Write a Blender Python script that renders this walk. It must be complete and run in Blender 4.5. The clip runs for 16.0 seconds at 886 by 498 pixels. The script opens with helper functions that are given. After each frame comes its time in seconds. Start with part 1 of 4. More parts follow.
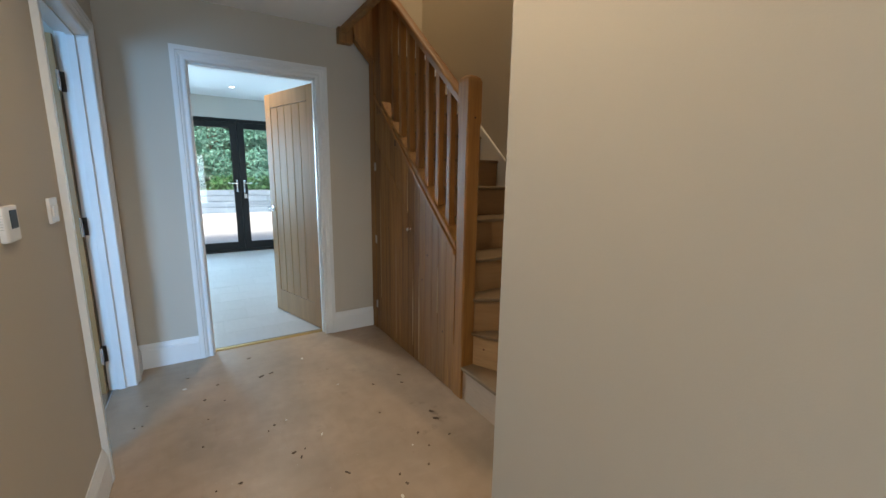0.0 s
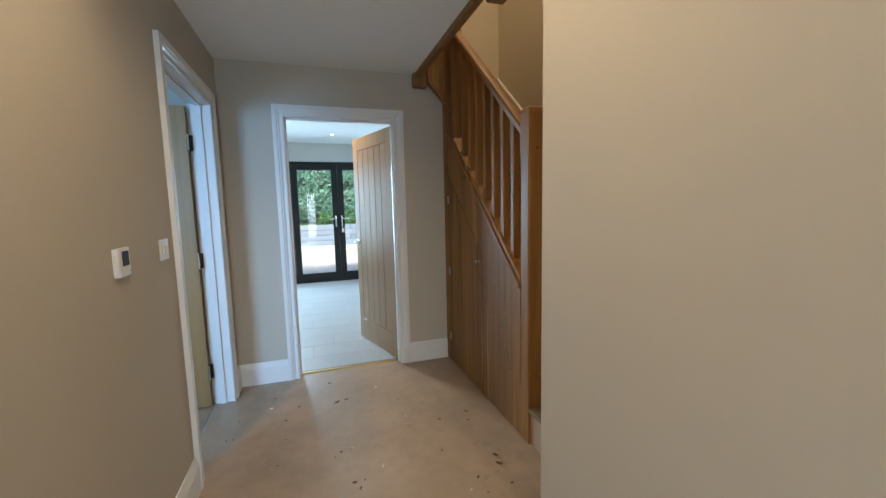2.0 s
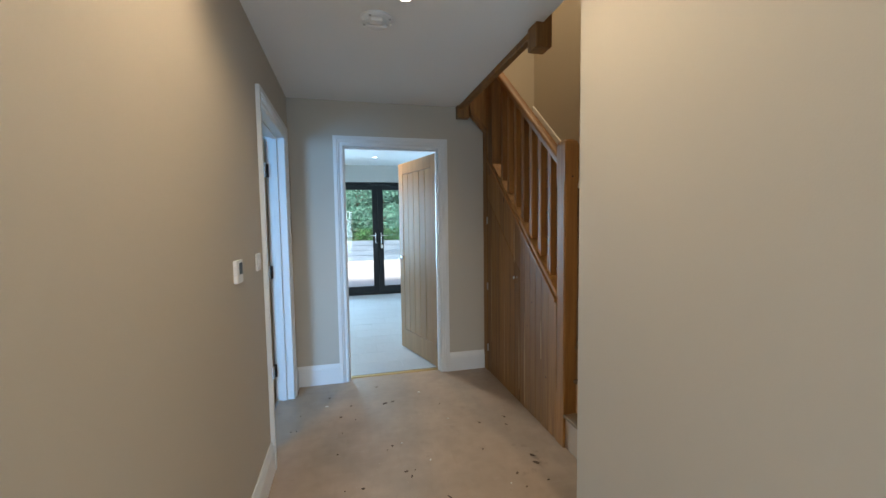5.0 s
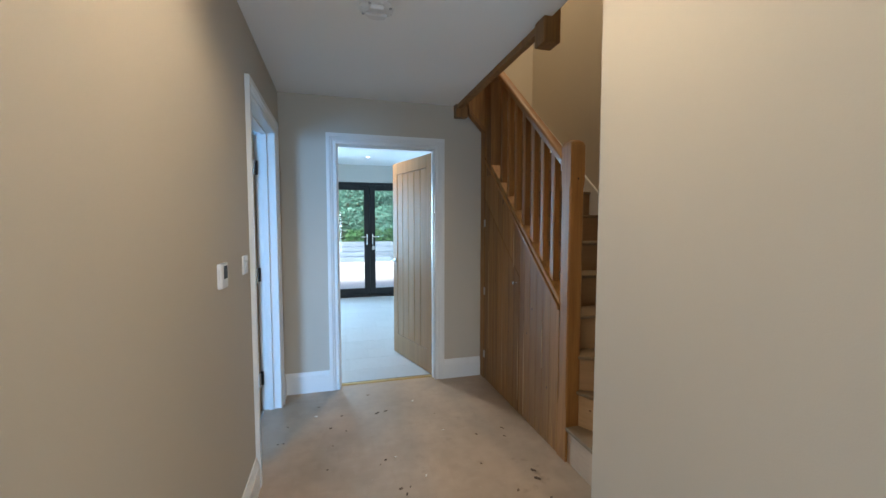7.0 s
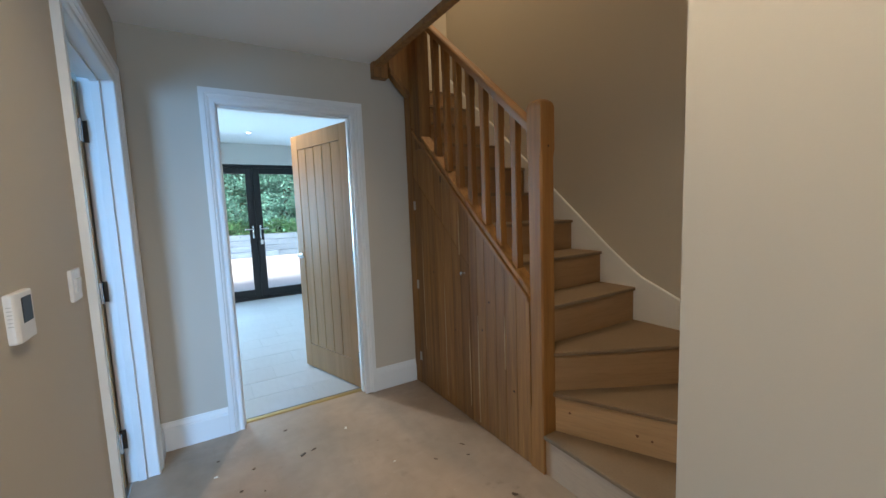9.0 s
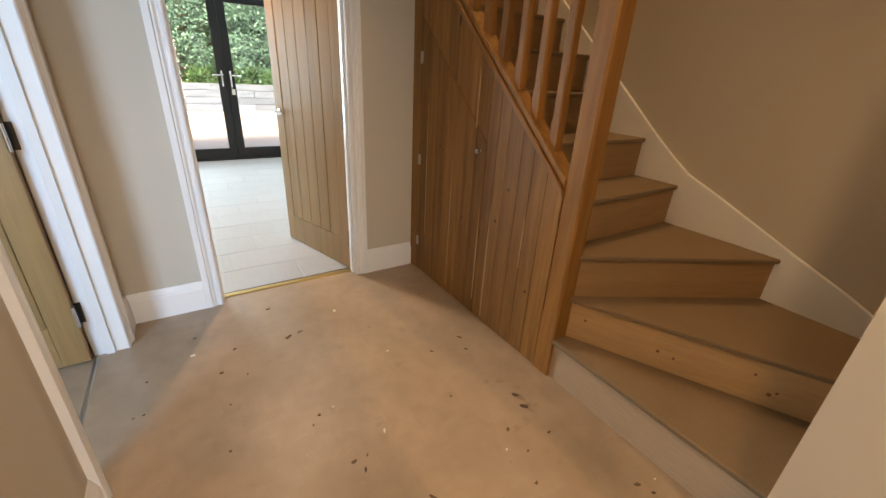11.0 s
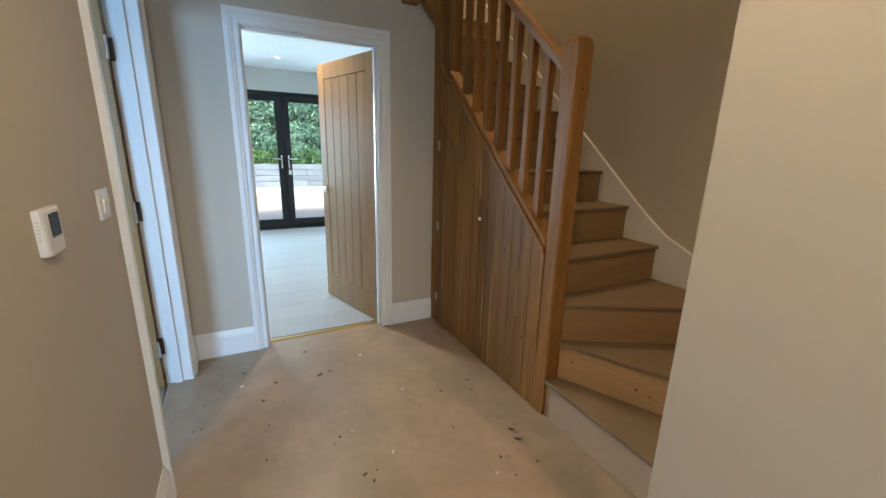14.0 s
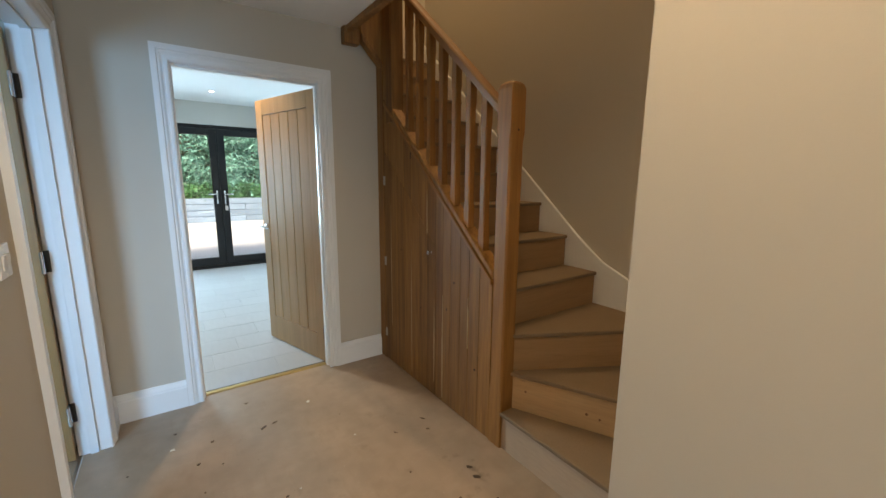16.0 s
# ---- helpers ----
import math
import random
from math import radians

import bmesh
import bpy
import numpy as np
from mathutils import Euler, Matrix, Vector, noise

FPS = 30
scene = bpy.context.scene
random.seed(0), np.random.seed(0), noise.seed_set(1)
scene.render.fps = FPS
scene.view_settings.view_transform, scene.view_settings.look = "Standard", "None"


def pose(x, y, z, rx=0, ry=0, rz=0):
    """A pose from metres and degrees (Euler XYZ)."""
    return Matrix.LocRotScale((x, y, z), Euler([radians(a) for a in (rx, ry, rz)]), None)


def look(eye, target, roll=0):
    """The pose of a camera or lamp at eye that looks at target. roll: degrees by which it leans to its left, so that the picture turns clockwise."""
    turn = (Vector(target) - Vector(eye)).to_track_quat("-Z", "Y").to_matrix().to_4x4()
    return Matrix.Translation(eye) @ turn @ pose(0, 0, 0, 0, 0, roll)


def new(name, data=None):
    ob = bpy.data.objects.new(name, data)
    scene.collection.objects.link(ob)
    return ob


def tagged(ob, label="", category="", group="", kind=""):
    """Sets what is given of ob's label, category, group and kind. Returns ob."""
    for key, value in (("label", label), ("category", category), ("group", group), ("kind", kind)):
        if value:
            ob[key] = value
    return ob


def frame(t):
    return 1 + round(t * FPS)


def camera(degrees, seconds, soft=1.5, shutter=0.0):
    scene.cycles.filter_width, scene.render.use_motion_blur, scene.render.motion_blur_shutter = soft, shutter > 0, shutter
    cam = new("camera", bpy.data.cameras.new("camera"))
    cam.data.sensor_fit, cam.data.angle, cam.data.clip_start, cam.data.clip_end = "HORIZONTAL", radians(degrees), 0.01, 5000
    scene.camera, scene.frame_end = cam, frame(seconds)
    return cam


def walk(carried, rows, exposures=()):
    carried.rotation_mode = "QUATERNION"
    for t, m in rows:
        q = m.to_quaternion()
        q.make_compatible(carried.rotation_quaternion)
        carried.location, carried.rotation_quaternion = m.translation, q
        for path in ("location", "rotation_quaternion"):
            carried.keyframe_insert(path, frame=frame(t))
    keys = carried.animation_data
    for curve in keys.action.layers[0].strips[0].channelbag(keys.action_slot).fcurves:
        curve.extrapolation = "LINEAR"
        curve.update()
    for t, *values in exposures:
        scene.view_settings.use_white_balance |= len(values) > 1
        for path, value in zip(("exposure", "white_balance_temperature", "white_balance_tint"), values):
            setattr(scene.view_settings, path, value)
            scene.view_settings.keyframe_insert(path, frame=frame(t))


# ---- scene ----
cam = camera(97.0, 16.0)
PATH = [
    (0, (-0.039, 0.093, 1.313), (0.996, 1.763, 0.942), 0.9),
    (0.5, (0.072, 0.081, 1.319), (0.891, 1.876, 0.995), -0.6),
    (1, (0.132, 0.069, 1.319), (0.83, 1.919, 1.018), -1.1),
    (1.5, (0.138, 0.065, 1.327), (0.765, 1.946, 1.063), -1.2),
    (2, (0.126, 0.044, 1.329), (0.742, 1.934, 1.107), -1.3),
    (2.5, (0.114, 0.006, 1.339), (0.858, 1.853, 1.15), -1.6),
    (3, (0.072, -0.057, 1.312), (1.016, 1.689, 1.07), -1.7),
    (3.5, (0.073, -0.2, 1.3), (0.862, 1.623, 1.062), -1.3),
    (4, (0.088, -0.322, 1.318), (0.644, 1.587, 1.101), -0.4),
    (4.5, (0.014, -0.301, 1.336), (0.457, 1.644, 1.188), -0.5),
    (4.7, (-0.025, -0.248, 1.354), (0.438, 1.692, 1.217), -0.9),
    (7, (-0.06, -0.061, 1.36), (0.466, 1.864, 1.235), -0.0),
    (7.5, (-0.04, -0.054, 1.354), (0.513, 1.862, 1.201), -0.2),
    (8, (-0.03, -0.002, 1.332), (0.544, 1.905, 1.147), -1.0),
    (8.5, (-0.147, 0.255, 1.318), (0.608, 2.097, 1.13), -1.9),
    (8.7, (-0.166, 0.369, 1.342), (0.786, 2.12, 1.172), -2.5),
    (10.8, (-0.062, 0.93, 1.291), (1.061, 2.41, 0.551), 3.4),
    (11, (-0.064, 0.907, 1.283), (0.947, 2.431, 0.472), 3.2),
    (11.5, (-0.053, 0.836, 1.245), (0.771, 2.411, 0.329), 2.9),
    (12, (-0.117, 0.664, 1.21), (0.683, 2.193, 0.198), 5.2),
    (12.5, (-0.138, 0.536, 1.219), (0.64, 2.082, 0.218), 5.8),
    (13, (-0.105, 0.495, 1.254), (0.691, 2.124, 0.41), 4.8),
    (13.5, (-0.116, 0.485, 1.329), (0.705, 2.192, 0.689), 3.0),
    (14, (-0.116, 0.504, 1.349), (0.773, 2.226, 0.853), 1.4),
    (14.5, (-0.085, 0.509, 1.36), (0.91, 2.182, 0.9), 0.4),
    (15, (-0.085, 0.518, 1.367), (1.041, 2.108, 0.917), 0.4),
    (15.5, (-0.091, 0.518, 1.372), (1.088, 2.08, 0.958), 0.6),
    (16, (-0.114, 0.511, 1.387), (1.013, 2.125, 1.035), 0.5),
]
EXPOSURES = [(0.0, 1.38, 6800, 11), (1.5, 1.38, 7000, 12), (3.0, 1.38, 6600, 10), (3.5, 1.34, 7100, 12), (4.0, 1.3, 6600, 10), (4.7, 1.34, 6500, 10), (7.0, 1.52, 6200, 10), (8.7, 1.52, 6000, 9), (10.8, 1.8, 9600, 24),
             (11.5, 1.76, 9200, 22), (12.2, 1.68, 7400, 14), (13.2, 1.6, 7200, 13), (14.5, 1.54, 7200, 12), (16.0, 1.5, 7600, 13)]
walk(cam, [(t, look(eye, target, roll)) for t, eye, target, roll in PATH], EXPOSURES)

# ---- plan, in metres ----
LEFT, RIGHT, FAR, CEIL = -0.475, 0.711, 3.22, 2.37      # hall wall faces and ceiling
RIGHT_END = 0.969                                        # where the hall's right wall stops
FARBACK = 3.335                                          # kitchen side of the far wall
LEFTBACK = -0.60                                         # room side of the left wall
STAIRWALL, STAIRTOP = 2.085, 4.0
KITCHEN_END, KCEIL = 7.35, 2.45
BACK = -2.3
RISE, GOING, NOSE4 = 0.205, 0.238, 1.93

# ---- light ----
world = bpy.data.worlds.new("sky_world")
scene.world = world
world.use_nodes = True
wn = world.node_tree.nodes
sky = wn.new("ShaderNodeTexSky")
sky.sky_type = "NISHITA"
sky.sun_disc = False
sky.sun_elevation, sky.sun_rotation = radians(48), radians(200)
sky.air_density, sky.dust_density = 1.0, 3.0
wn["Background"].inputs["Strength"].default_value = 0.15
world.node_tree.links.new(sky.outputs[0], wn["Background"].inputs["Color"])


def lamp(name, kind, place, energy, colour, target=None, **more):
    data = bpy.data.lights.new(name, kind)
    data.energy, data.color = energy, colour
    for key, value in more.items():
        if key == "size": data.size = value
        if key == "size_y": data.shape, data.size_y = "RECTANGLE", value
        if key == "spread": data.spread = radians(value)
        if key == "cone": data.spot_size = radians(value)
        if key == "blend": data.spot_blend = value
        if key == "radius": data.shadow_soft_size = value
        if key == "angle": data.angle = radians(value)
    ob = new(name, data)
    ob.matrix_world = look(place, target or (place[0], place[1] + 1e-4, place[2] - 1))
    return ob


WARM, COOL = (1.0, 0.79, 0.52), (0.50, 0.74, 1.0)
sun_way = Vector((math.sin(radians(200)) * math.cos(radians(48)), math.cos(radians(200)) * math.cos(radians(48)), math.sin(radians(48))))
lamp("sun", "SUN", sun_way * 30, 2.4, (1.0, 0.95, 0.88), (0, 0, 0), angle=12)
# downlights of hall, kitchen and stairs
lamp("hall_downlight_lamp", "SPOT", (0.07, 0.80, CEIL - 0.012), 16.5, WARM, cone=160, blend=0.5, radius=0.035)
lamp("hall_downlight_lamp", "SPOT", (0.25, 1.63, CEIL - 0.012), 2.6, WARM, cone=96, blend=0.9, radius=0.035)
lamp("kitchen_downlight_lamp", "SPOT", (0.46, 6.45, KCEIL - 0.012), 15, (1.0, 0.80, 0.58), cone=110, blend=0.7, radius=0.035)
lamp("kitchen_downlight_lamp", "SPOT", (0.33, 4.08, KCEIL - 0.012), 26, (1.0, 0.90, 0.76), cone=130, blend=0.5, radius=0.03)
lamp("landing_lamp", "SPOT", (1.60, 2.75, 4.85), 43, (1.0, 0.76, 0.46), cone=120, blend=0.8, radius=0.05)
# daylight in window openings, those of the kitchen added
# Added unseen pair, standing in for daylight through the patio doors.
lamp("patio_daylight_fill", "AREA", (-1.0, KITCHEN_END - 0.01, 1.25), 34, (0.42, 0.72, 1.0), (0.0, 4.6, 0.3), spread=140, size=1.1, size_y=1.6)
lamp("patio_daylight_fill", "AREA", (2.05, KITCHEN_END - 0.01, 1.25), 18, (0.42, 0.72, 1.0), (0.3, 4.2, 0.0), size=0.9, size_y=1.6)
lamp("side_room_window_light", "AREA", (-2.1, 0.19, 1.5), 18, (0.22, 0.54, 1.0), (-0.6, 2.6, 0.5), spread=125, size=0.9, size_y=1.2)
lamp("front_door_light", "AREA", (-0.12, BACK - 0.02, 1.02), 13, COOL, (-0.1, 0, 0.95), size=0.62, size_y=1.75)


# ---- materials ----
def material(name, colour, rough=0.5, metal=0.0, vary=0.0, scale=4.0, grain=0.0, grain_scale=(60, 60, 60), bump=0.0, bump_scale=80.0,
             colour2=None, per_object=0.0, stretch=None, coat=0.0, rough_vary=0.0, fibre=0.3):
    """A node material with broad mottling, fine grain, bump and some change from piece to piece."""
    m = bpy.data.materials.new(name)
    m.use_nodes = True
    n, l = m.node_tree.nodes, m.node_tree.links
    bsdf = n["Principled BSDF"]
    bsdf.inputs["Roughness"].default_value, bsdf.inputs["Metallic"].default_value = rough, metal
    bsdf.inputs["Coat Weight"].default_value = coat
    tc = n.new("ShaderNodeTexCoord")
    base = n.new("ShaderNodeRGB"); base.outputs[0].default_value = (*colour, 1)
    out = base.outputs[0]

    def noise_at(size, detail=4.0, vector=None):
        t = n.new("ShaderNodeTexNoise")
        t.inputs["Scale"].default_value, t.inputs["Detail"].default_value = size, detail
        l.new(vector or tc.outputs["Object"], t.inputs["Vector"])
        return t.outputs["Fac"]

    def ramp(fac, lo, hi):
        r = n.new("ShaderNodeMapRange")
        r.interpolation_type = "SMOOTHSTEP"
        r.inputs["From Min"].default_value, r.inputs["From Max"].default_value = lo - 0.12, hi + 0.12
        l.new(fac, r.inputs["Value"])
        return r.outputs["Result"]

    def mix(a, b, fac, kind="MIX"):
        x = n.new("ShaderNodeMix"); x.data_type, x.blend_type = "RGBA", kind
        if isinstance(fac, float): x.inputs["Factor"].default_value = fac
        else: l.new(fac, x.inputs["Factor"])
        l.new(a, x.inputs["A"])
        if isinstance(b, tuple): x.inputs["B"].default_value = (*b, 1)
        else: l.new(b, x.inputs["B"])
        return x.outputs["Result"]

    if colour2:
        vec = None
        if stretch:
            mp = n.new("ShaderNodeMapping"); mp.inputs["Scale"].default_value = stretch
            l.new(tc.outputs["Object"], mp.inputs["Vector"])
            if per_object:
                oi = n.new("ShaderNodeObjectInfo")
                cx = n.new("ShaderNodeCombineXYZ")
                for i in range(3):
                    mm = n.new("ShaderNodeMath"); mm.operation = "MULTIPLY"; mm.inputs[1].default_value = 37.0 + 11 * i
                    l.new(oi.outputs["Random"], mm.inputs[0]); l.new(mm.outputs[0], cx.inputs[i])
                l.new(cx.outputs[0], mp.inputs["Location"])
            vec = mp.outputs["Vector"]
        out = mix(out, colour2, ramp(noise_at(1.0 if stretch else scale, 6.0, vec), 0.35, 0.68))
        if stretch:   # fine dark fibres along the grain
            mp2 = n.new("ShaderNodeMapping"); mp2.inputs["Scale"].default_value = tuple(v * 5 for v in stretch)
            l.new(tc.outputs["Object"], mp2.inputs["Vector"])
            fib = ramp(noise_at(1.0, 3.0, mp2.outputs["Vector"]), 0.52, 0.75)
            k = n.new("ShaderNodeMath"); k.operation = "MULTIPLY"; k.inputs[1].default_value = fibre
            l.new(fib, k.inputs[0])
            out = mix(out, tuple(c * 0.45 for c in colour), k.outputs[0])
    if vary:
        f = ramp(noise_at(scale * 0.6, 5.0), 0.3, 0.7)
        k = n.new("ShaderNodeMath"); k.operation = "MULTIPLY"; k.inputs[1].default_value = vary
        l.new(f, k.inputs[0])
        out = mix(out, tuple(c * 0.55 for c in colour), k.outputs[0])
    if grain:
        mp3 = n.new("ShaderNodeMapping"); mp3.inputs["Scale"].default_value = grain_scale
        l.new(tc.outputs["Object"], mp3.inputs["Vector"])
        k = n.new("ShaderNodeMath"); k.operation = "MULTIPLY"; k.inputs[1].default_value = grain
        l.new(ramp(noise_at(1.0, 2.0, mp3.outputs["Vector"]), 0.45, 0.7), k.inputs[0])
        out = mix(out, tuple(c * 0.5 for c in colour), k.outputs[0])
    if per_object:
        oi = n.new("ShaderNodeObjectInfo")
        hs = n.new("ShaderNodeHueSaturation")
        r = n.new("ShaderNodeMapRange")
        r.inputs["To Min"].default_value, r.inputs["To Max"].default_value = 1 - per_object, 1 + per_object
        l.new(oi.outputs["Random"], r.inputs["Value"]); l.new(r.outputs["Result"], hs.inputs["Value"])
        l.new(out, hs.inputs["Color"])
        out = hs.outputs["Color"]
    l.new(out, bsdf.inputs["Base Color"])
    if rough_vary:
        r = n.new("ShaderNodeMapRange")
        r.inputs["To Min"].default_value, r.inputs["To Max"].default_value = rough - rough_vary, rough + rough_vary
        l.new(noise_at(scale, 5.0), r.inputs["Value"]); l.new(r.outputs["Result"], bsdf.inputs["Roughness"])
    if bump:
        b = n.new("ShaderNodeBump"); b.inputs["Strength"].default_value = bump; b.inputs["Distance"].default_value = 0.002
        vec = None
        if stretch:
            mp4 = n.new("ShaderNodeMapping"); mp4.inputs["Scale"].default_value = tuple(v * 4 for v in stretch)
            l.new(tc.outputs["Object"], mp4.inputs["Vector"]); vec = mp4.outputs["Vector"]
        l.new(noise_at(1.0 if stretch else bump_scale, 3.0, vec), b.inputs["Height"])
        l.new(b.outputs["Normal"], bsdf.inputs["Normal"])
    return m


PAINT = material("beige_wall_paint", (0.53, 0.475, 0.395), 0.75, vary=0.05, scale=1.6, bump=0.12, bump_scale=240, rough_vary=0.06)
CEILING = material("white_ceiling_paint", (0.84, 0.83, 0.81), 0.85, vary=0.03, scale=1.5, bump=0.08, bump_scale=200)
KWALL = material("pale_kitchen_paint", (0.66, 0.64, 0.60), 0.8, vary=0.04, scale=1.5, bump=0.08, bump_scale=200)
TRIM = material("white_satin_paint", (0.78, 0.78, 0.77), 0.35, vary=0.04, scale=3, bump=0.05, bump_scale=120)
OAK = material("oiled_oak", (0.33, 0.158, 0.043), 0.58, colour2=(0.19, 0.082, 0.021), stretch=(34, 34, 1.7), per_object=0.24, bump=0.25, coat=0.0, rough_vary=0.06, fibre=0.65)
OAK_POST = material("orange_oak_post", (0.38, 0.175, 0.046), 0.5, colour2=(0.25, 0.105, 0.026), stretch=(30, 30, 1.8), per_object=0.14, bump=0.15, rough_vary=0.06, fibre=0.5)
OAK_RAIL = material("varnished_oak_rail", (0.36, 0.160, 0.040), 0.52, colour2=(0.25, 0.105, 0.028), stretch=(16, 2.0, 2.4), per_object=0.08, bump=0.08, coat=0.04)
OAK_DOOR = material("oak_veneer", (0.43, 0.245, 0.098), 0.38, colour2=(0.33, 0.178, 0.066), stretch=(22, 22, 1.0), per_object=0.09, bump=0.06, coat=0.2)
TREAD = material("mdf_tread_board", (0.25, 0.17, 0.10), 0.85, vary=0.35, scale=5, grain=0.2, grain_scale=(140, 140, 140), bump=0.08, bump_scale=200)
PINE = material("knotty_pine_riser_board", (0.60, 0.39, 0.21), 0.65, colour2=(0.54, 0.34, 0.175), stretch=(2.0, 2.0, 22), vary=0.12, scale=5, bump=0.08)
RISER = material("brown_riser_board", (0.38, 0.225, 0.11), 0.7, colour2=(0.33, 0.19, 0.09), stretch=(2.0, 2.0, 22), per_object=0.10, vary=0.2, scale=5, bump=0.08)
DUSTY = material("dusty_pale_riser_board", (0.52, 0.39, 0.28), 0.75, vary=0.3, scale=6, grain=0.2, grain_scale=(12, 12, 90), bump=0.08)
TILE = material("pale_grey_floor_tile", (0.47, 0.49, 0.51), 0.36, vary=0.12, scale=3, grain=0.12, grain_scale=(30, 8, 30), bump=0.05, bump_scale=60, per_object=0.04, rough_vary=0.08)
GROUT = material("grey_grout", (0.46, 0.475, 0.49), 0.8, vary=0.1, scale=8, bump=0.2)
BLACK = material("black_powder_coat", (0.006, 0.007, 0.009), 0.6, vary=0.1, scale=6, bump=0.03)
CHROME = material("polished_chrome", (0.75, 0.75, 0.76), 0.12, metal=1.0, rough_vary=0.05, scale=20)
STEEL = material("brushed_steel_hinge", (0.45, 0.44, 0.42), 0.32, metal=1.0, rough_vary=0.1, scale=30)
HINGE = material("dull_steel_hinge", (0.11, 0.10, 0.09), 0.42, metal=1.0, rough_vary=0.1, scale=30)
PINE_KNOT = material("brown_pine_knot", (0.22, 0.105, 0.045), 0.6, vary=0.3, scale=60)
BRASS = material("brass_strip", (0.40, 0.29, 0.13), 0.5, metal=1.0, rough_vary=0.1, scale=20)
PLASTIC = material("white_plastic", (0.72, 0.70, 0.68), 0.35, vary=0.04, scale=20)
SCREEN = material("dark_display", (0.012, 0.013, 0.013), 0.5, vary=0.05, scale=20)
# Dark brown for knots, and for shade in gaps and holes.
KNOT_AND_SHADE = material("dark_knot_and_gap_shade", (0.07, 0.03, 0.012), 0.6, vary=0.3, scale=60)
FLAKE = material("dried_dark_debris", (0.15, 0.095, 0.058), 0.8, vary=0.5, scale=80, per_object=0.3)
PAINTDROP = material("white_paint_drip", (0.72, 0.68, 0.60), 0.6, vary=0.1, scale=60)
PAVING = material("pale_gravel", (0.58, 0.56, 0.54), 0.85, vary=0.35, scale=2.0, grain=0.5, grain_scale=(30, 30, 30), bump=0.5, bump_scale=40)
SLEEPER = material("grey_timber_sleeper", (0.19, 0.26, 0.33), 0.8, colour2=(0.12, 0.17, 0.23), stretch=(1.5, 12, 12), per_object=0.2, bump=0.3)
GRASS = material("grass_bank", (0.07, 0.13, 0.03), 0.9, vary=0.5, scale=2, grain=0.5, grain_scale=(25, 25, 25), bump=0.5)
BARK = material("bark", (0.09, 0.065, 0.045), 0.9, vary=0.5, scale=6, bump=0.6, bump_scale=30)


def leaf_material(name, a, b):
    m = material(name, a, 0.55, colour2=b, scale=1.3, vary=0.25)
    n, l = m.node_tree.nodes, m.node_tree.links
    bsdf = n["Principled BSDF"]
    geo = n.new("ShaderNodeNewGeometry")
    hs = n.new("ShaderNodeHueSaturation")
    r = n.new("ShaderNodeMapRange"); r.inputs["To Min"].default_value, r.inputs["To Max"].default_value = 0.55, 1.5
    l.new(geo.outputs["Random Per Island"], r.inputs["Value"]); l.new(r.outputs["Result"], hs.inputs["Value"])
    l.new(bsdf.inputs["Base Color"].links[0].from_socket, hs.inputs["Color"]); l.new(hs.outputs["Color"], bsdf.inputs["Base Color"])
    return m


LEAF = leaf_material("conifer_leaf", (0.085, 0.235, 0.175), (0.145, 0.33, 0.26))
LEAF_LIGHT = leaf_material("bright_shrub_leaf", (0.06, 0.19, 0.06), (0.05, 0.15, 0.06))


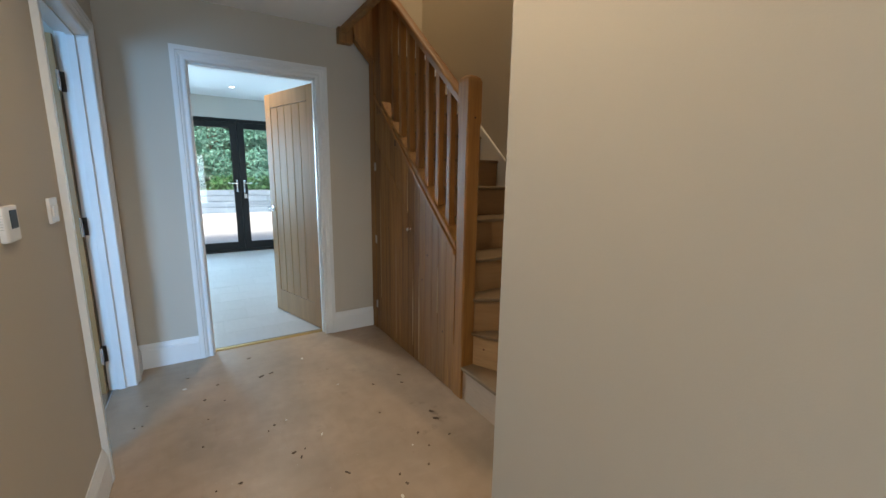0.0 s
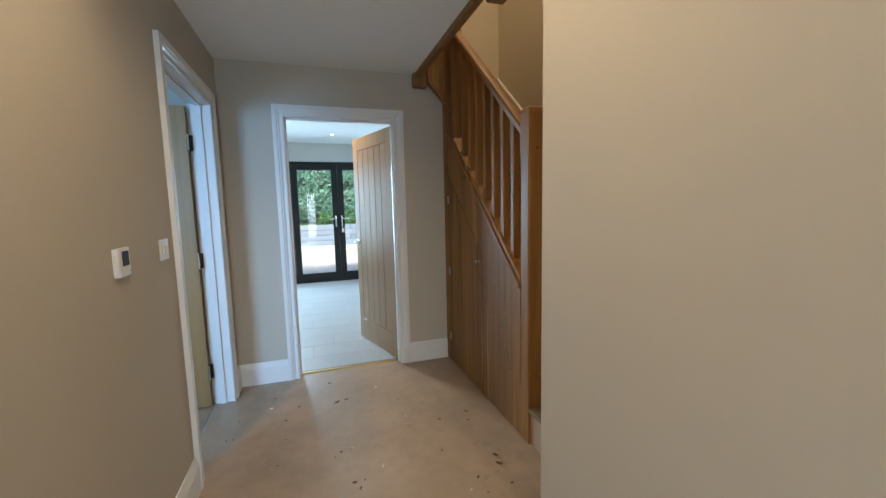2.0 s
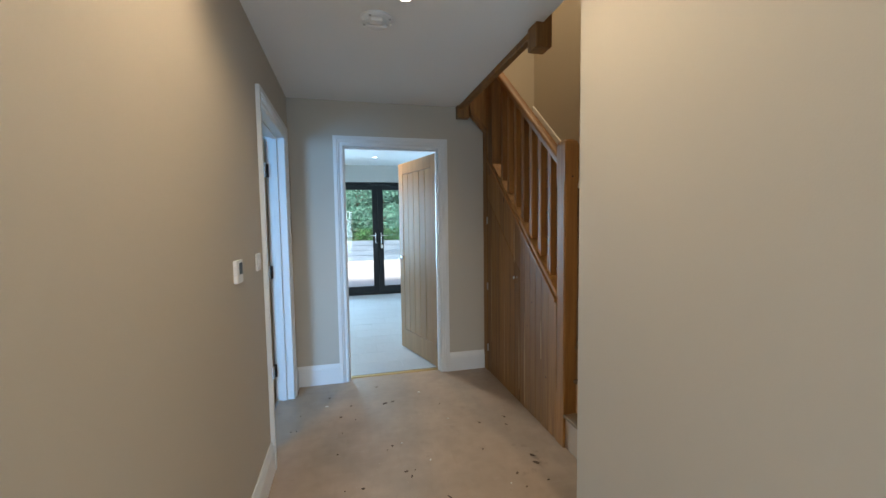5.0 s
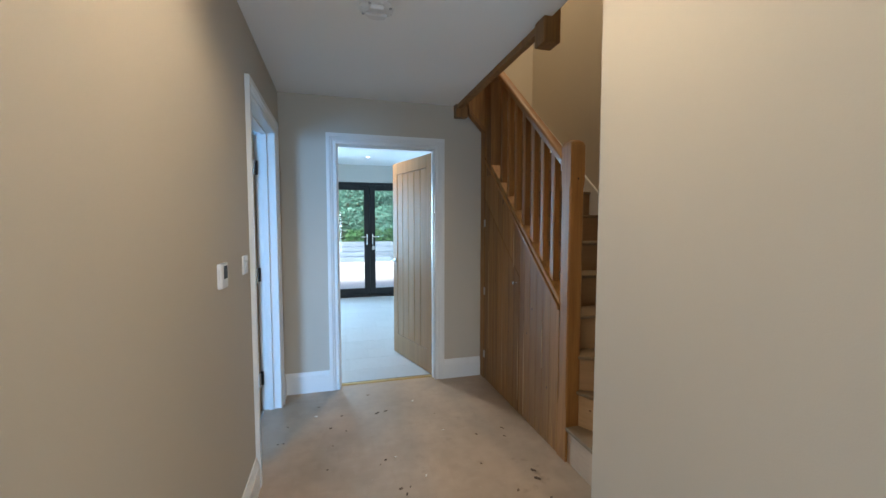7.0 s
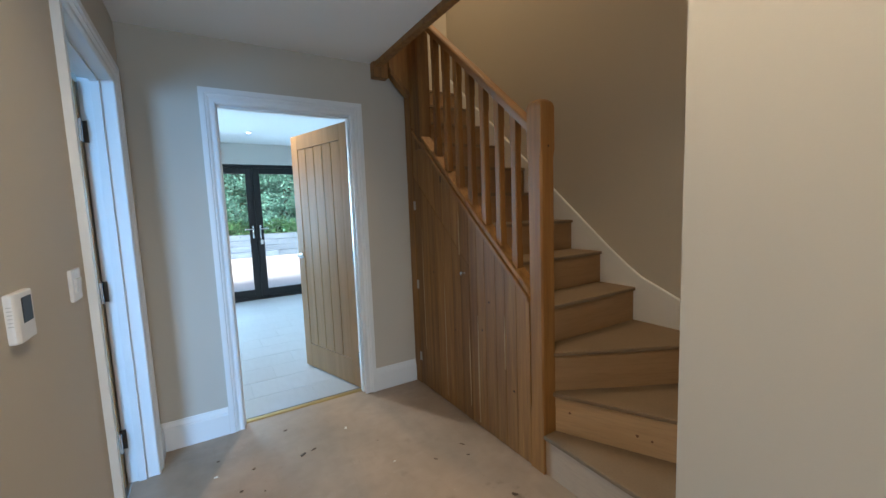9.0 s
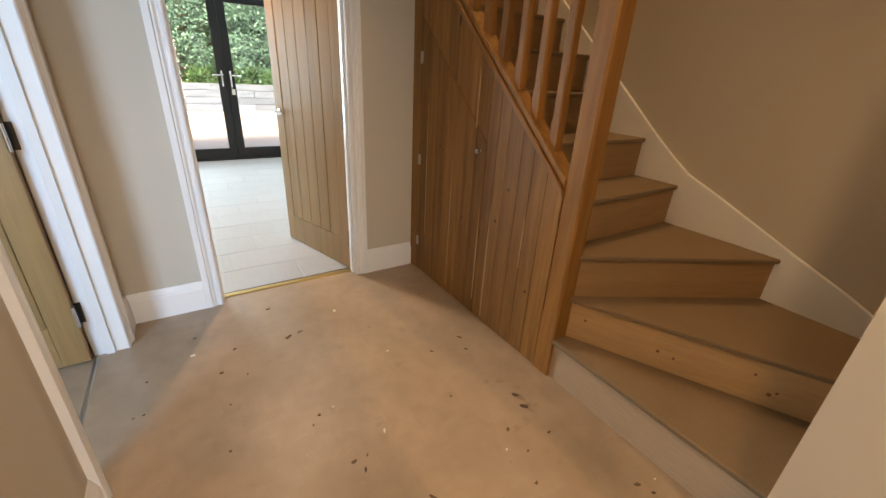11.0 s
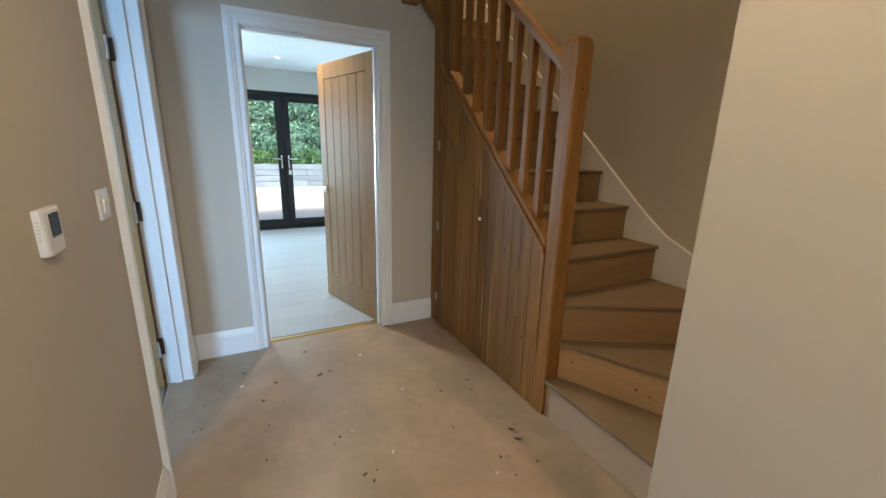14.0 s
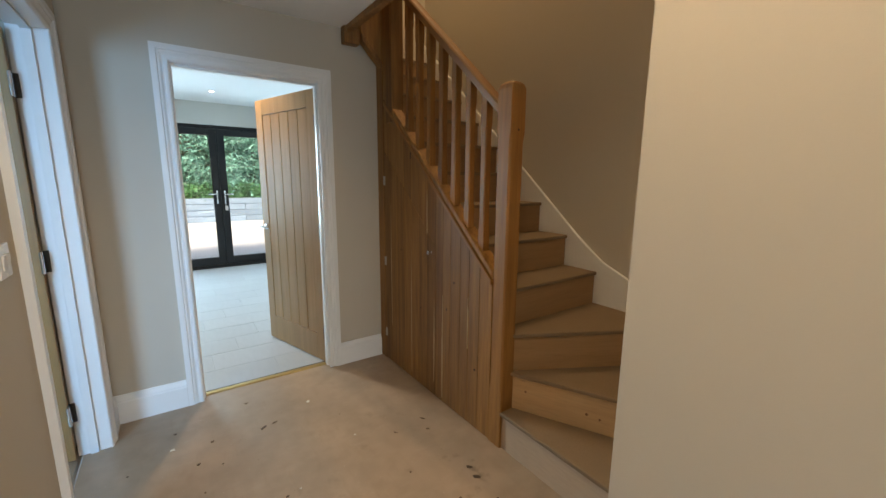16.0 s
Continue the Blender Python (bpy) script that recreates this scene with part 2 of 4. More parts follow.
def floor_material():
    """Hardboard floor covering: tan, scuffed, with faint sheet tone changes and a few smudges."""
    m = material("scuffed_hardboard_floor", (0.46, 0.335, 0.235), 0.42, colour2=(0.33, 0.248, 0.176), scale=3.2, vary=0.36, grain=0.26,
                 grain_scale=(14, 14, 14), bump=0.06, bump_scale=60)
    n, l = m.node_tree.nodes, m.node_tree.links
    bsdf = n["Principled BSDF"]
    geo = n.new("ShaderNodeNewGeometry")
    colour = bsdf.inputs["Base Color"].links[0].from_socket
    warp = n.new("ShaderNodeTexNoise"); warp.inputs["Scale"].default_value, warp.inputs["Detail"].default_value = 26, 4
    l.new(geo.outputs["Position"], warp.inputs["Vector"])
    for x, y, size, depth in ((0.965, 1.92, 0.045, 0.70), (0.985, 1.82, 0.045, 0.85), (0.985, 1.745, 0.035, 0.8), (0.93, 1.70, 0.03, 0.6), (0.72, 1.975, 0.025, 0.5), (0.90, 2.42, 0.025, 0.4), (0.91, 1.95, 0.035, 0.50), (0.86, 1.69, 0.03, 0.5), (0.75, 2.5, 0.03, 0.4), (0.62, 2.25, 0.03, 0.35), (0.9, 1.5, 0.03, 0.3), (-0.36, 1.95, 0.02, 0.35), (-0.38, 1.77, 0.02, 0.3), (-0.372, 1.972, 0.03, 0.4), (0.39, 1.985, 0.03, 0.4), (0.25, 2.13, 0.03, 0.4), (0.38, 2.13, 0.05, 0.25)):
        d = n.new("ShaderNodeVectorMath"); d.operation = "DISTANCE"; d.inputs[1].default_value = (x, y, 0)
        l.new(geo.outputs["Position"], d.inputs[0])
        a = n.new("ShaderNodeMath"); a.operation = "MULTIPLY_ADD"
        l.new(warp.outputs["Fac"], a.inputs[0]); a.inputs[1].default_value = size * 4.5; l.new(d.outputs["Value"], a.inputs[2])
        r = n.new("ShaderNodeMapRange")
        r.inputs["From Min"].default_value, r.inputs["From Max"].default_value = size * 1.7, size * 3.0
        r.inputs["To Min"].default_value, r.inputs["To Max"].default_value = depth, 0
        l.new(a.outputs[0], r.inputs["Value"])
        x_ = n.new("ShaderNodeMix"); x_.data_type = "RGBA"; x_.inputs["B"].default_value = (0.13, 0.09, 0.06, 1)
        l.new(r.outputs["Result"], x_.inputs["Factor"]); l.new(colour, x_.inputs["A"])
        colour = x_.outputs["Result"]
    # long faint scuffs across the sheets, and a fine dusting of pale plaster specks
    for scale, lo, hi, amount, tint in (((9.0, 26.0, 1.0), 0.56, 0.80, 0.14, (0.55, 0.45, 0.36)), ((30.0, 6.0, 1.0), 0.56, 0.80, 0.26, (0.27, 0.18, 0.11)),
                                        ((2.1, 1.5, 1.0), 0.42, 0.66, 0.30, (0.52, 0.375, 0.265)), ((95.0, 95.0, 1.0), 0.69, 0.76, 0.55, (0.60, 0.53, 0.45)),
                                        ((70.0, 60.0, 1.0), 0.70, 0.78, 0.60, (0.16, 0.105, 0.07))):
        mp = n.new("ShaderNodeMapping"); mp.inputs["Scale"].default_value = scale
        mp.inputs["Rotation"].default_value = (0, 0, 0.9 if scale[0] < 10 < scale[1] else 0.12)
        l.new(geo.outputs["Position"], mp.inputs["Vector"])
        t = n.new("ShaderNodeTexNoise"); t.inputs["Scale"].default_value, t.inputs["Detail"].default_value = 1.0, 4.0
        l.new(mp.outputs["Vector"], t.inputs["Vector"])
        r = n.new("ShaderNodeMapRange"); r.inputs["From Min"].default_value, r.inputs["From Max"].default_value = lo, hi
        r.inputs["To Max"].default_value = amount
        l.new(t.outputs["Fac"], r.inputs["Value"])
        x_ = n.new("ShaderNodeMix"); x_.data_type = "RGBA"; x_.inputs["B"].default_value = (*tint, 1)
        l.new(r.outputs["Result"], x_.inputs["Factor"]); l.new(colour, x_.inputs["A"])
        colour = x_.outputs["Result"]
    l.new(colour, bsdf.inputs["Base Color"])
    gloss = n.new("ShaderNodeMapRange"); gloss.inputs["To Min"].default_value, gloss.inputs["To Max"].default_value = 0.26, 0.50
    l.new(warp.outputs["Fac"], gloss.inputs["Value"]); l.new(gloss.outputs["Result"], bsdf.inputs["Roughness"])
    return m


FLOOR = floor_material()

GLASS = bpy.data.materials.new("clear_glass")
GLASS.use_nodes = True
g = GLASS.node_tree.nodes["Principled BSDF"]
g.inputs["Base Color"].default_value, g.inputs["Roughness"].default_value = (0.95, 0.98, 0.97, 1), 0.0
g.inputs["Transmission Weight"].default_value, g.inputs["IOR"].default_value = 1.0, 1.45

GLOW = bpy.data.materials.new("lit_lamp_face")
GLOW.use_nodes = True
g = GLOW.node_tree.nodes["Principled BSDF"]
g.inputs["Base Color"].default_value = (0.9, 0.9, 0.88, 1)
g.inputs["Emission Color"].default_value, g.inputs["Emission Strength"].default_value = (1.0, 0.86, 0.66, 1), 8.0


# ---- building helpers ----
AT = {}


def thing(name, base=(0, 0, 0), label="", category="", group="", kind="", turn=0.0):
    ob = new(name)
    ob.empty_display_size = 0.05
    m = pose(*base, 0, 0, turn)
    ob.matrix_world = m
    AT[ob.name] = m
    return tagged(ob, label, category, group, kind)


def mesh_of(name, bm, mat):
    bmesh.ops.recalc_face_normals(bm, faces=bm.faces[:])
    me = bpy.data.meshes.new(name)
    bm.to_mesh(me)
    bm.free()
    me.materials.append(mat)
    return me


def part(name, bm, mat, parent, label="", local=False):
    """One mesh under a thing or a part. The bmesh is in world places unless local."""
    m = AT[parent.name]
    if not local:
        bm.transform(m.inverted())
    ob = new(name, mesh_of(name, bm, mat))
    ob.parent = parent
    AT[ob.name] = m
    return tagged(ob, label)


def solid(name, bm, mat, label="", category="", group="", kind="structure"):
    ob = new(name, mesh_of(name, bm, mat))
    AT[ob.name] = Matrix()
    return tagged(ob, label, category, group, kind)


def box(x0, x1, y0, y1, z0, z1, bevel=0.0, bm=None, seg=1):
    b = bmesh.new()
    bmesh.ops.create_cube(b, size=1, matrix=Matrix.Translation(((x0 + x1) / 2, (y0 + y1) / 2, (z0 + z1) / 2)) @ Matrix.Diagonal((x1 - x0, y1 - y0, z1 - z0, 1)))
    if bevel:
        bmesh.ops.bevel(b, geom=b.edges[:], offset=bevel, segments=seg, affect="EDGES", profile=0.6)
    return join(bm, b)


def join(bm, b):
    if bm is None:
        return b
    me = bpy.data.meshes.new("tmp")
    b.to_mesh(me); b.free()
    bm.from_mesh(me)
    bpy.data.meshes.remove(me)
    return bm


def prism(points, axis, lo, hi, bevel=0.0, bm=None):
    """A polygon given in the plane across an axis, pushed from lo to hi along it."""
    b = bmesh.new()
    def place(u, v, w):
        return {"x": (w, u, v), "y": (u, w, v), "z": (u, v, w)}[axis]
    a = [b.verts.new(place(u, v, lo)) for u, v in points]
    c = [b.verts.new(place(u, v, hi)) for u, v in points]
    n = len(points)
    b.faces.new(a); b.faces.new(c[::-1])
    for i in range(n):
        b.faces.new((a[i], a[(i + 1) % n], c[(i + 1) % n], c[i]))
    bmesh.ops.recalc_face_normals(b, faces=b.faces[:])
    if bevel:
        bmesh.ops.bevel(b, geom=b.edges[:], offset=bevel, segments=1, affect="EDGES")
    return join(bm, b)


def sweep(profile, frames_, bm=None):
    """A closed profile of (u, v) placed at each matrix in turn and skinned."""
    b = bmesh.new()
    rings = [[b.verts.new(m @ Vector((u, v, 0))) for u, v in profile] for m in frames_]
    n = len(profile)
    for r, s in zip(rings, rings[1:]):
        for i in range(n):
            b.faces.new((r[i], r[(i + 1) % n], s[(i + 1) % n], s[i]))
    b.faces.new(rings[0][::-1]); b.faces.new(rings[-1])
    return join(bm, b)


def lathe(rings, place, axis=None, seg=24, bm=None):
    """A turned solid: (radius, height) rings about an axis through place."""
    rot = (Vector(axis) if axis else Vector((0, 0, 1))).to_track_quat("Z", "Y").to_matrix().to_4x4()
    m = Matrix.Translation(place) @ rot
    b = bmesh.new()
    rows = [[b.verts.new(m @ Vector((r * math.cos(2 * math.pi * i / seg), r * math.sin(2 * math.pi * i / seg), h))) for i in range(seg)] for r, h in rings]
    for r, s in zip(rows, rows[1:]):
        for i in range(seg):
            b.faces.new((r[i], r[(i + 1) % seg], s[(i + 1) % seg], s[i]))
    b.faces.new(rows[0][::-1]); b.faces.new(rows[-1])
    return join(bm, b)


def smooth(ob):
    for p in ob.data.polygons:
        p.use_smooth = True
    return ob


def post_mesh(cx, cy, half, levels):
    """A square post with chamfered corners; levels of (height, chamfer, half width)."""
    b = bmesh.new()
    rings = []
    for z, c, h in levels:
        pts = [(h - c, h), (-h + c, h), (-h, h - c), (-h, -h + c), (-h + c, -h), (h - c, -h), (h, -h + c), (h, h - c)]
        rings.append([b.verts.new((cx + u, cy + v, z)) for u, v in pts])
    for r, s in zip(rings, rings[1:]):
        for i in range(8):
            b.faces.new((r[i], r[(i + 1) % 8], s[(i + 1) % 8], s[i]))
    b.faces.new(rings[0][::-1]); b.faces.new(rings[-1])
    return b


# ---- large structure ----
solid("floor", box(LEFT - 0.11, RIGHT + 0.6, BACK, 3.30, -0.1, 0.0, bm=box(RIGHT + 0.6, STAIRWALL, RIGHT_END, 3.30, -0.1, 0.0)), FLOOR,
      "tan hardboard floor covering, scuffed and spotted with dirt", "floor")
solid("ceiling", box(LEFT - 0.12, 0.97, BACK, FARBACK, CEIL, CEIL + 0.28), CEILING, "smooth white plaster ceiling of the hallway", "ceiling")

# left wall with the side room's doorway
LD0, LD1, LDH = 2.147, 2.985, 2.005
b = box(LEFTBACK, LEFT, BACK, LD0 - 0.02, -0.1, CEIL)
box(LEFTBACK, LEFT, LD1 + 0.02, FARBACK, -0.1, CEIL, bm=b)
box(LEFTBACK, LEFT, LD0 - 0.02, LD1 + 0.02, LDH + 0.02, CEIL, bm=b)
solid("wall_west", b, PAINT, "beige painted plaster wall with a doorway", "wall")

# far wall with the kitchen doorway
KD0, KD1, KDH = -0.045, 0.763, 2.0
b = box(LEFT, KD0 - 0.02, FAR, FARBACK, -0.1, CEIL)
box(KD1 + 0.02, 1.235, FAR, FARBACK, -0.1, CEIL, bm=b)
box(KD0 - 0.02, KD1 + 0.02, FAR, FARBACK, KDH + 0.02, CEIL, bm=b)
solid("wall_north", b, PAINT, "beige painted plaster wall with the kitchen doorway", "wall")
solid("wall_under_stairs", box(1.235, STAIRWALL, FAR, FARBACK, -0.1, 1.55), PAINT, "plain wall closing the cupboard under the stairs", "wall")
# hall's right wall and its return beside the stairs
b = box(RIGHT, RIGHT + 0.12, BACK, RIGHT_END - 0.12, -0.1, CEIL + 0.28)
box(RIGHT, STAIRWALL, RIGHT_END - 0.12, RIGHT_END, -0.1, 5.0, bm=b)
solid("wall_east", b, PAINT, "beige painted plaster wall ending beside the stairs", "wall")
# front wall behind, with a tall glazed light
b = box(LEFTBACK, -0.45, BACK - 0.12, BACK, -0.1, CEIL)
box(0.22, RIGHT + 0.12, BACK - 0.12, BACK, -0.1, CEIL, bm=b)
box(-0.45, 0.22, BACK - 0.12, BACK, -0.1, 0.12, bm=b)
box(-0.45, 0.22, BACK - 0.12, BACK, 1.95, CEIL, bm=b)
solid("wall_south", b, PAINT, "beige painted front wall with a tall glazed light", "wall")
# stairwell
solid("wall_stair", box(STAIRWALL, STAIRWALL + 0.12, RIGHT_END, STAIRTOP + 0.12, -0.1, 5.0), PAINT, "beige painted wall beside the stairs", "wall")
solid("wall_landing", box(0.97, STAIRWALL, STAIRTOP, STAIRTOP + 0.12, KCEIL + 0.2, 5.0, bm=box(1.15, STAIRWALL, STAIRTOP, STAIRTOP + 0.12, -0.1, KCEIL + 0.2)), PAINT, "beige painted wall at the top of the stairs", "wall")
solid("wall_upper", box(0.85, 0.97, RIGHT_END, STAIRTOP + 0.12, CEIL + 0.28, 5.0), PAINT, "beige painted upper wall of the stairwell", "wall")
solid("wall_stair_side", box(1.15, 1.20, FARBACK, STAIRTOP, -0.1, 2.65), PAINT, "beige wall beside the upper stairs", "wall")
solid("ceiling_stair", box(0.85, STAIRWALL + 0.12, RIGHT_END - 0.12, STAIRTOP + 0.12, 5.0, 5.1), CEILING, "white plaster ceiling over the stairwell", "ceiling")
# kitchen
KX0, KX1 = -2.6, 3.0
b = box(KX0 - 0.1, LEFTBACK, FAR, FARBACK, -0.1, KCEIL)
box(STAIRWALL + 0.12, KX1 + 0.1, FAR, FARBACK, -0.1, KCEIL, bm=b)
box(LEFTBACK, 1.15, FARBACK - 0.004, FARBACK + 0.004, CEIL, KCEIL, bm=b)
solid("wall_kitchen_south", b, KWALL, "pale painted kitchen wall", "wall")
solid("wall_kitchen_west", box(KX0 - 0.1, KX0, FARBACK, KITCHEN_END, -0.1, KCEIL), KWALL, "pale painted kitchen wall", "wall")
solid("wall_kitchen_east", box(KX1, KX1 + 0.1, FARBACK, KITCHEN_END, -0.1, KCEIL), KWALL, "pale painted kitchen wall", "wall")
PX0, PX1, PTOP = -0.27, 1.375, 2.135
b = box(-0.45, PX0, KITCHEN_END, KITCHEN_END + 0.3, -0.1, KCEIL)
box(PX1, 1.6, KITCHEN_END, KITCHEN_END + 0.3, -0.1, KCEIL, bm=b)
for a, c in ((KX0 - 0.1, -1.55), (2.5, KX1 + 0.1)):     # tall added openings, never seen, on both sides of the doors for the daylight lamps
    box(a, c, KITCHEN_END, KITCHEN_END + 0.3, -0.1, KCEIL, bm=b)
for a, c in ((-1.55, -0.45), (1.6, 2.5)):
    box(a, c, KITCHEN_END, KITCHEN_END + 0.3, -0.1, 0.45, bm=b)
    box(a, c, KITCHEN_END, KITCHEN_END + 0.3, 2.05, KCEIL, bm=b)
box(PX0, PX1, KITCHEN_END, KITCHEN_END + 0.3, PTOP, KCEIL, bm=b)
solid("wall_kitchen_north", b, KWALL, "pale painted kitchen wall around the patio doors", "wall")
b = box(KX0 - 0.1, 1.15, FARBACK, KITCHEN_END + 0.3, KCEIL, KCEIL + 0.2)
box(1.15, KX1 + 0.1, STAIRTOP + 0.12, KITCHEN_END + 0.3, KCEIL, KCEIL + 0.2, bm=b)
box(STAIRWALL + 0.12, KX1 + 0.1, FARBACK, STAIRTOP + 0.12, KCEIL, KCEIL + 0.2, bm=b)
solid("ceiling_kitchen", b, CEILING, "white plaster kitchen ceiling", "ceiling")
kitchen_floor = solid("kitchen_floor", box(KX0, KX1, 3.30, KITCHEN_END + 0.05, -0.1, -0.002), GROUT, "pale grey tiled kitchen floor", "floor")
# side room
b = box(-4.0, LEFTBACK, 4.6, 4.7, -0.1, 2.5)
box(-4.1, -4.0, 0.1, 4.7, -0.1, 2.5, bm=b)
box(-4.1, -2.6, 0.1, 0.2, -0.1, 2.5, bm=b)
box(-1.6, LEFTBACK, 0.1, 0.2, -0.1, 2.5, bm=b)
box(-2.6, -1.6, 0.1, 0.2, -0.1, 0.9, bm=b)
box(-2.6, -1.6, 0.1, 0.2, 2.1, 2.5, bm=b)
solid("wall_side_room", b, PAINT, "beige painted walls of the side room", "wall")
solid("ceiling_side_room", box(-4.1, LEFTBACK, -1.7, FAR, CEIL, CEIL + 0.1), CEILING, "white plaster ceiling of the side room", "ceiling")
solid("floor_side_room", box(-4.0, LEFT - 0.11, -1.6, FAR, -0.1, -0.002), FLOOR, "tan floor of the side room", "floor")
solid("wall_side_room_end", box(-4.0, LEFTBACK, FAR - 0.1, FAR, -0.1, CEIL), PAINT, "beige wall closing the side room", "wall")


# ---- door linings, architraves and skirting ----
ARCH = [(0, 0), (0.084, 0), (0.084, 0.022), (0.056, 0.022), (0.051, 0.016), (0.044, 0.016), (0.033, 0.009), (0.025, 0.0085), (0.022, 0.012), (0.010, 0.012), (0.004, 0.009), (0, 0.004)]


def architrave(parent, inner, outer_sign, lo, hi, top, place):
    """Moulded architrave: two legs and a head. place(u, w, z): u along the wall, w out of it."""
    for side, u in ((-1, lo), (1, hi)):
        b = bmesh.new()
        rings = []
        for z, mitre in ((0.0, 0), (top, 1)):
            rings.append([b.verts.new(place(u + side * a, w, z + (a if mitre else 0))) for a, w in ARCH])
        for i in range(len(ARCH)):
            b.faces.new((rings[0][i], rings[0][(i + 1) % len(ARCH)], rings[1][(i + 1) % len(ARCH)], rings[1][i]))
        b.faces.new(rings[0][::-1]); b.faces.new(rings[1])
        part("architrave_leg", b, TRIM, parent)
    b = bmesh.new()
    rings = [[b.verts.new(place(u + s * a, w, top + a)) for a, w in ARCH] for s, u in ((-1, lo), (1, hi))]
    for i in range(len(ARCH)):
        b.faces.new((rings[0][i], rings[0][(i + 1) % len(ARCH)], rings[1][(i + 1) % len(ARCH)], rings[1][i]))
    b.faces.new(rings[0][::-1]); b.faces.new(rings[1])
    part("architrave_head", b, TRIM, parent)


frame1 = thing("door_frame_1", ((KD0 + KD1) / 2, FAR, 0), "white painted frame with moulded architrave round the kitchen doorway", "door frame", kind="structure")
architrave(frame1, 0, 1, KD0 + 0.003, KD1 - 0.003, KDH, lambda u, w, z: (u, FAR - w, z))
part("jamb", box(KD0 - 0.02, KD0, FAR - 0.002, FARBACK + 0.002, 0, KDH, 0.001), TRIM, frame1)
part("jamb", box(KD1, KD1 + 0.02, FAR - 0.002, FARBACK + 0.002, 0, KDH, 0.001), TRIM, frame1)
part("head", box(KD0 - 0.02, KD1 + 0.02, FAR - 0.002, FARBACK + 0.002, KDH, KDH + 0.02, 0.001), TRIM, frame1)
part("door_stop", box(KD0, KD0 + 0.012, 3.255, 3.292, 0, KDH - 0.012, 0.001), TRIM, frame1)
part("door_stop", box(KD1 - 0.012, KD1, 3.255, 3.292, 0, KDH - 0.012, 0.001), TRIM, frame1)
part("door_stop", box(KD0, KD1, 3.255, 3.292, KDH - 0.012, KDH, 0.001), TRIM, frame1)

for z in (0.24, 1.0, 1.76):
    part("hinge_plate", box(KD1 - 0.0025, KD1 + 0.001, 3.298, 3.334, z - 0.05, z + 0.05), STEEL, frame1, "satin steel hinge plate")
frame2 = thing("door_frame_2", (LEFT, (LD0 + LD1) / 2, 0), "white painted frame with moulded architrave round the side room doorway", "door frame", kind="structure")
architrave(frame2, 0, 1, LD0 + 0.003, LD1 - 0.003, LDH, lambda u, w, z: (LEFT + w, u, z))
part("jamb", box(LEFTBACK - 0.002, LEFT + 0.002, LD0 - 0.02, LD0, 0, LDH, 0.001), TRIM, frame2)
part("jamb", box(LEFTBACK - 0.002, LEFT + 0.002, LD1, LD1 + 0.02, 0, LDH, 0.001), TRIM, frame2)
part("head", box(LEFTBACK - 0.002, LEFT + 0.002, LD0 - 0.02, LD1 + 0.02, LDH, LDH + 0.02, 0.001), TRIM, frame2)
part("door_stop", box(-0.556, -0.522, LD1 - 0.012, LD1, 0, LDH - 0.012, 0.001), TRIM, frame2)
part("door_stop", box(-0.556, -0.522, LD0, LD0 + 0.012, 0, LDH - 0.012, 0.001), TRIM, frame2)
part("door_stop", box(-0.556, -0.522, LD0, LD1, LDH - 0.012, LDH, 0.001), TRIM, frame2)

for z in (0.24, 1.0, 1.76):
    b = box(-0.603, -0.584, LD1 - 0.0025, LD1 + 0.001, z - 0.05, z + 0.05)
    lathe([(0.0065, 0), (0.0065, 0.1)], (-0.606, LD1 - 0.010, z - 0.05), seg=12, bm=b)
    part("hinge_plate", b, HINGE, frame2, "satin steel hinge plate")
SKIRT = [(0, 0), (0.018, 0), (0.018, 0.125), (0.015, 0.132), (0.015, 0.138), (0.012, 0.145), (0.007, 0.158), (0.005, 0.168), (0, 0.168)]


def skirting(points, out, label, mitre=(0, 0)):
    """Moulded skirting along one straight wall, from point to point, with its outward way and mitred ends."""
    (x0, y0), (x1, y1) = points
    b = bmesh.new()
    run = Vector((x1 - x0, y1 - y0)).normalized()
    rings = [[b.verts.new((x + out[0] * w + run.x * k * w, y + out[1] * w + run.y * k * w, z)) for w, z in SKIRT] for (x, y), k in zip(points, mitre)]
    for i in range(len(SKIRT)):
        b.faces.new((rings[0][i], rings[0][(i + 1) % len(SKIRT)], rings[1][(i + 1) % len(SKIRT)], rings[1][i]))
    b.faces.new(rings[0][::-1]); b.faces.new(rings[1])
    solid("baseboard", b, TRIM, label, "skirting")


skirting(((LEFT, BACK), (LEFT, LD0 - 0.082)), (1, 0), "white moulded skirting board along the hallway wall")
skirting(((LEFT, LD1 + 0.082), (LEFT, FAR)), (1, 0), "short white skirting board beside the side doorway", (0, -1))
skirting(((LEFT, FAR), (KD0 - 0.082, FAR)), (0, -1), "white moulded skirting board beside the kitchen doorway", (1, 0))
skirting(((KD1 + 0.082, FAR), (1.18, FAR)), (0, -1), "white moulded skirting board between doorway and stair panelling")
skirting(((RIGHT, BACK), (RIGHT, RIGHT_END)), (-1, 0), "white moulded skirting board along the hallway wall", (0, 1))
skirting(((RIGHT, RIGHT_END), (1.19, RIGHT_END)), (0, 1), "white skirting board on the wall return by the stairs", (-1, 0))

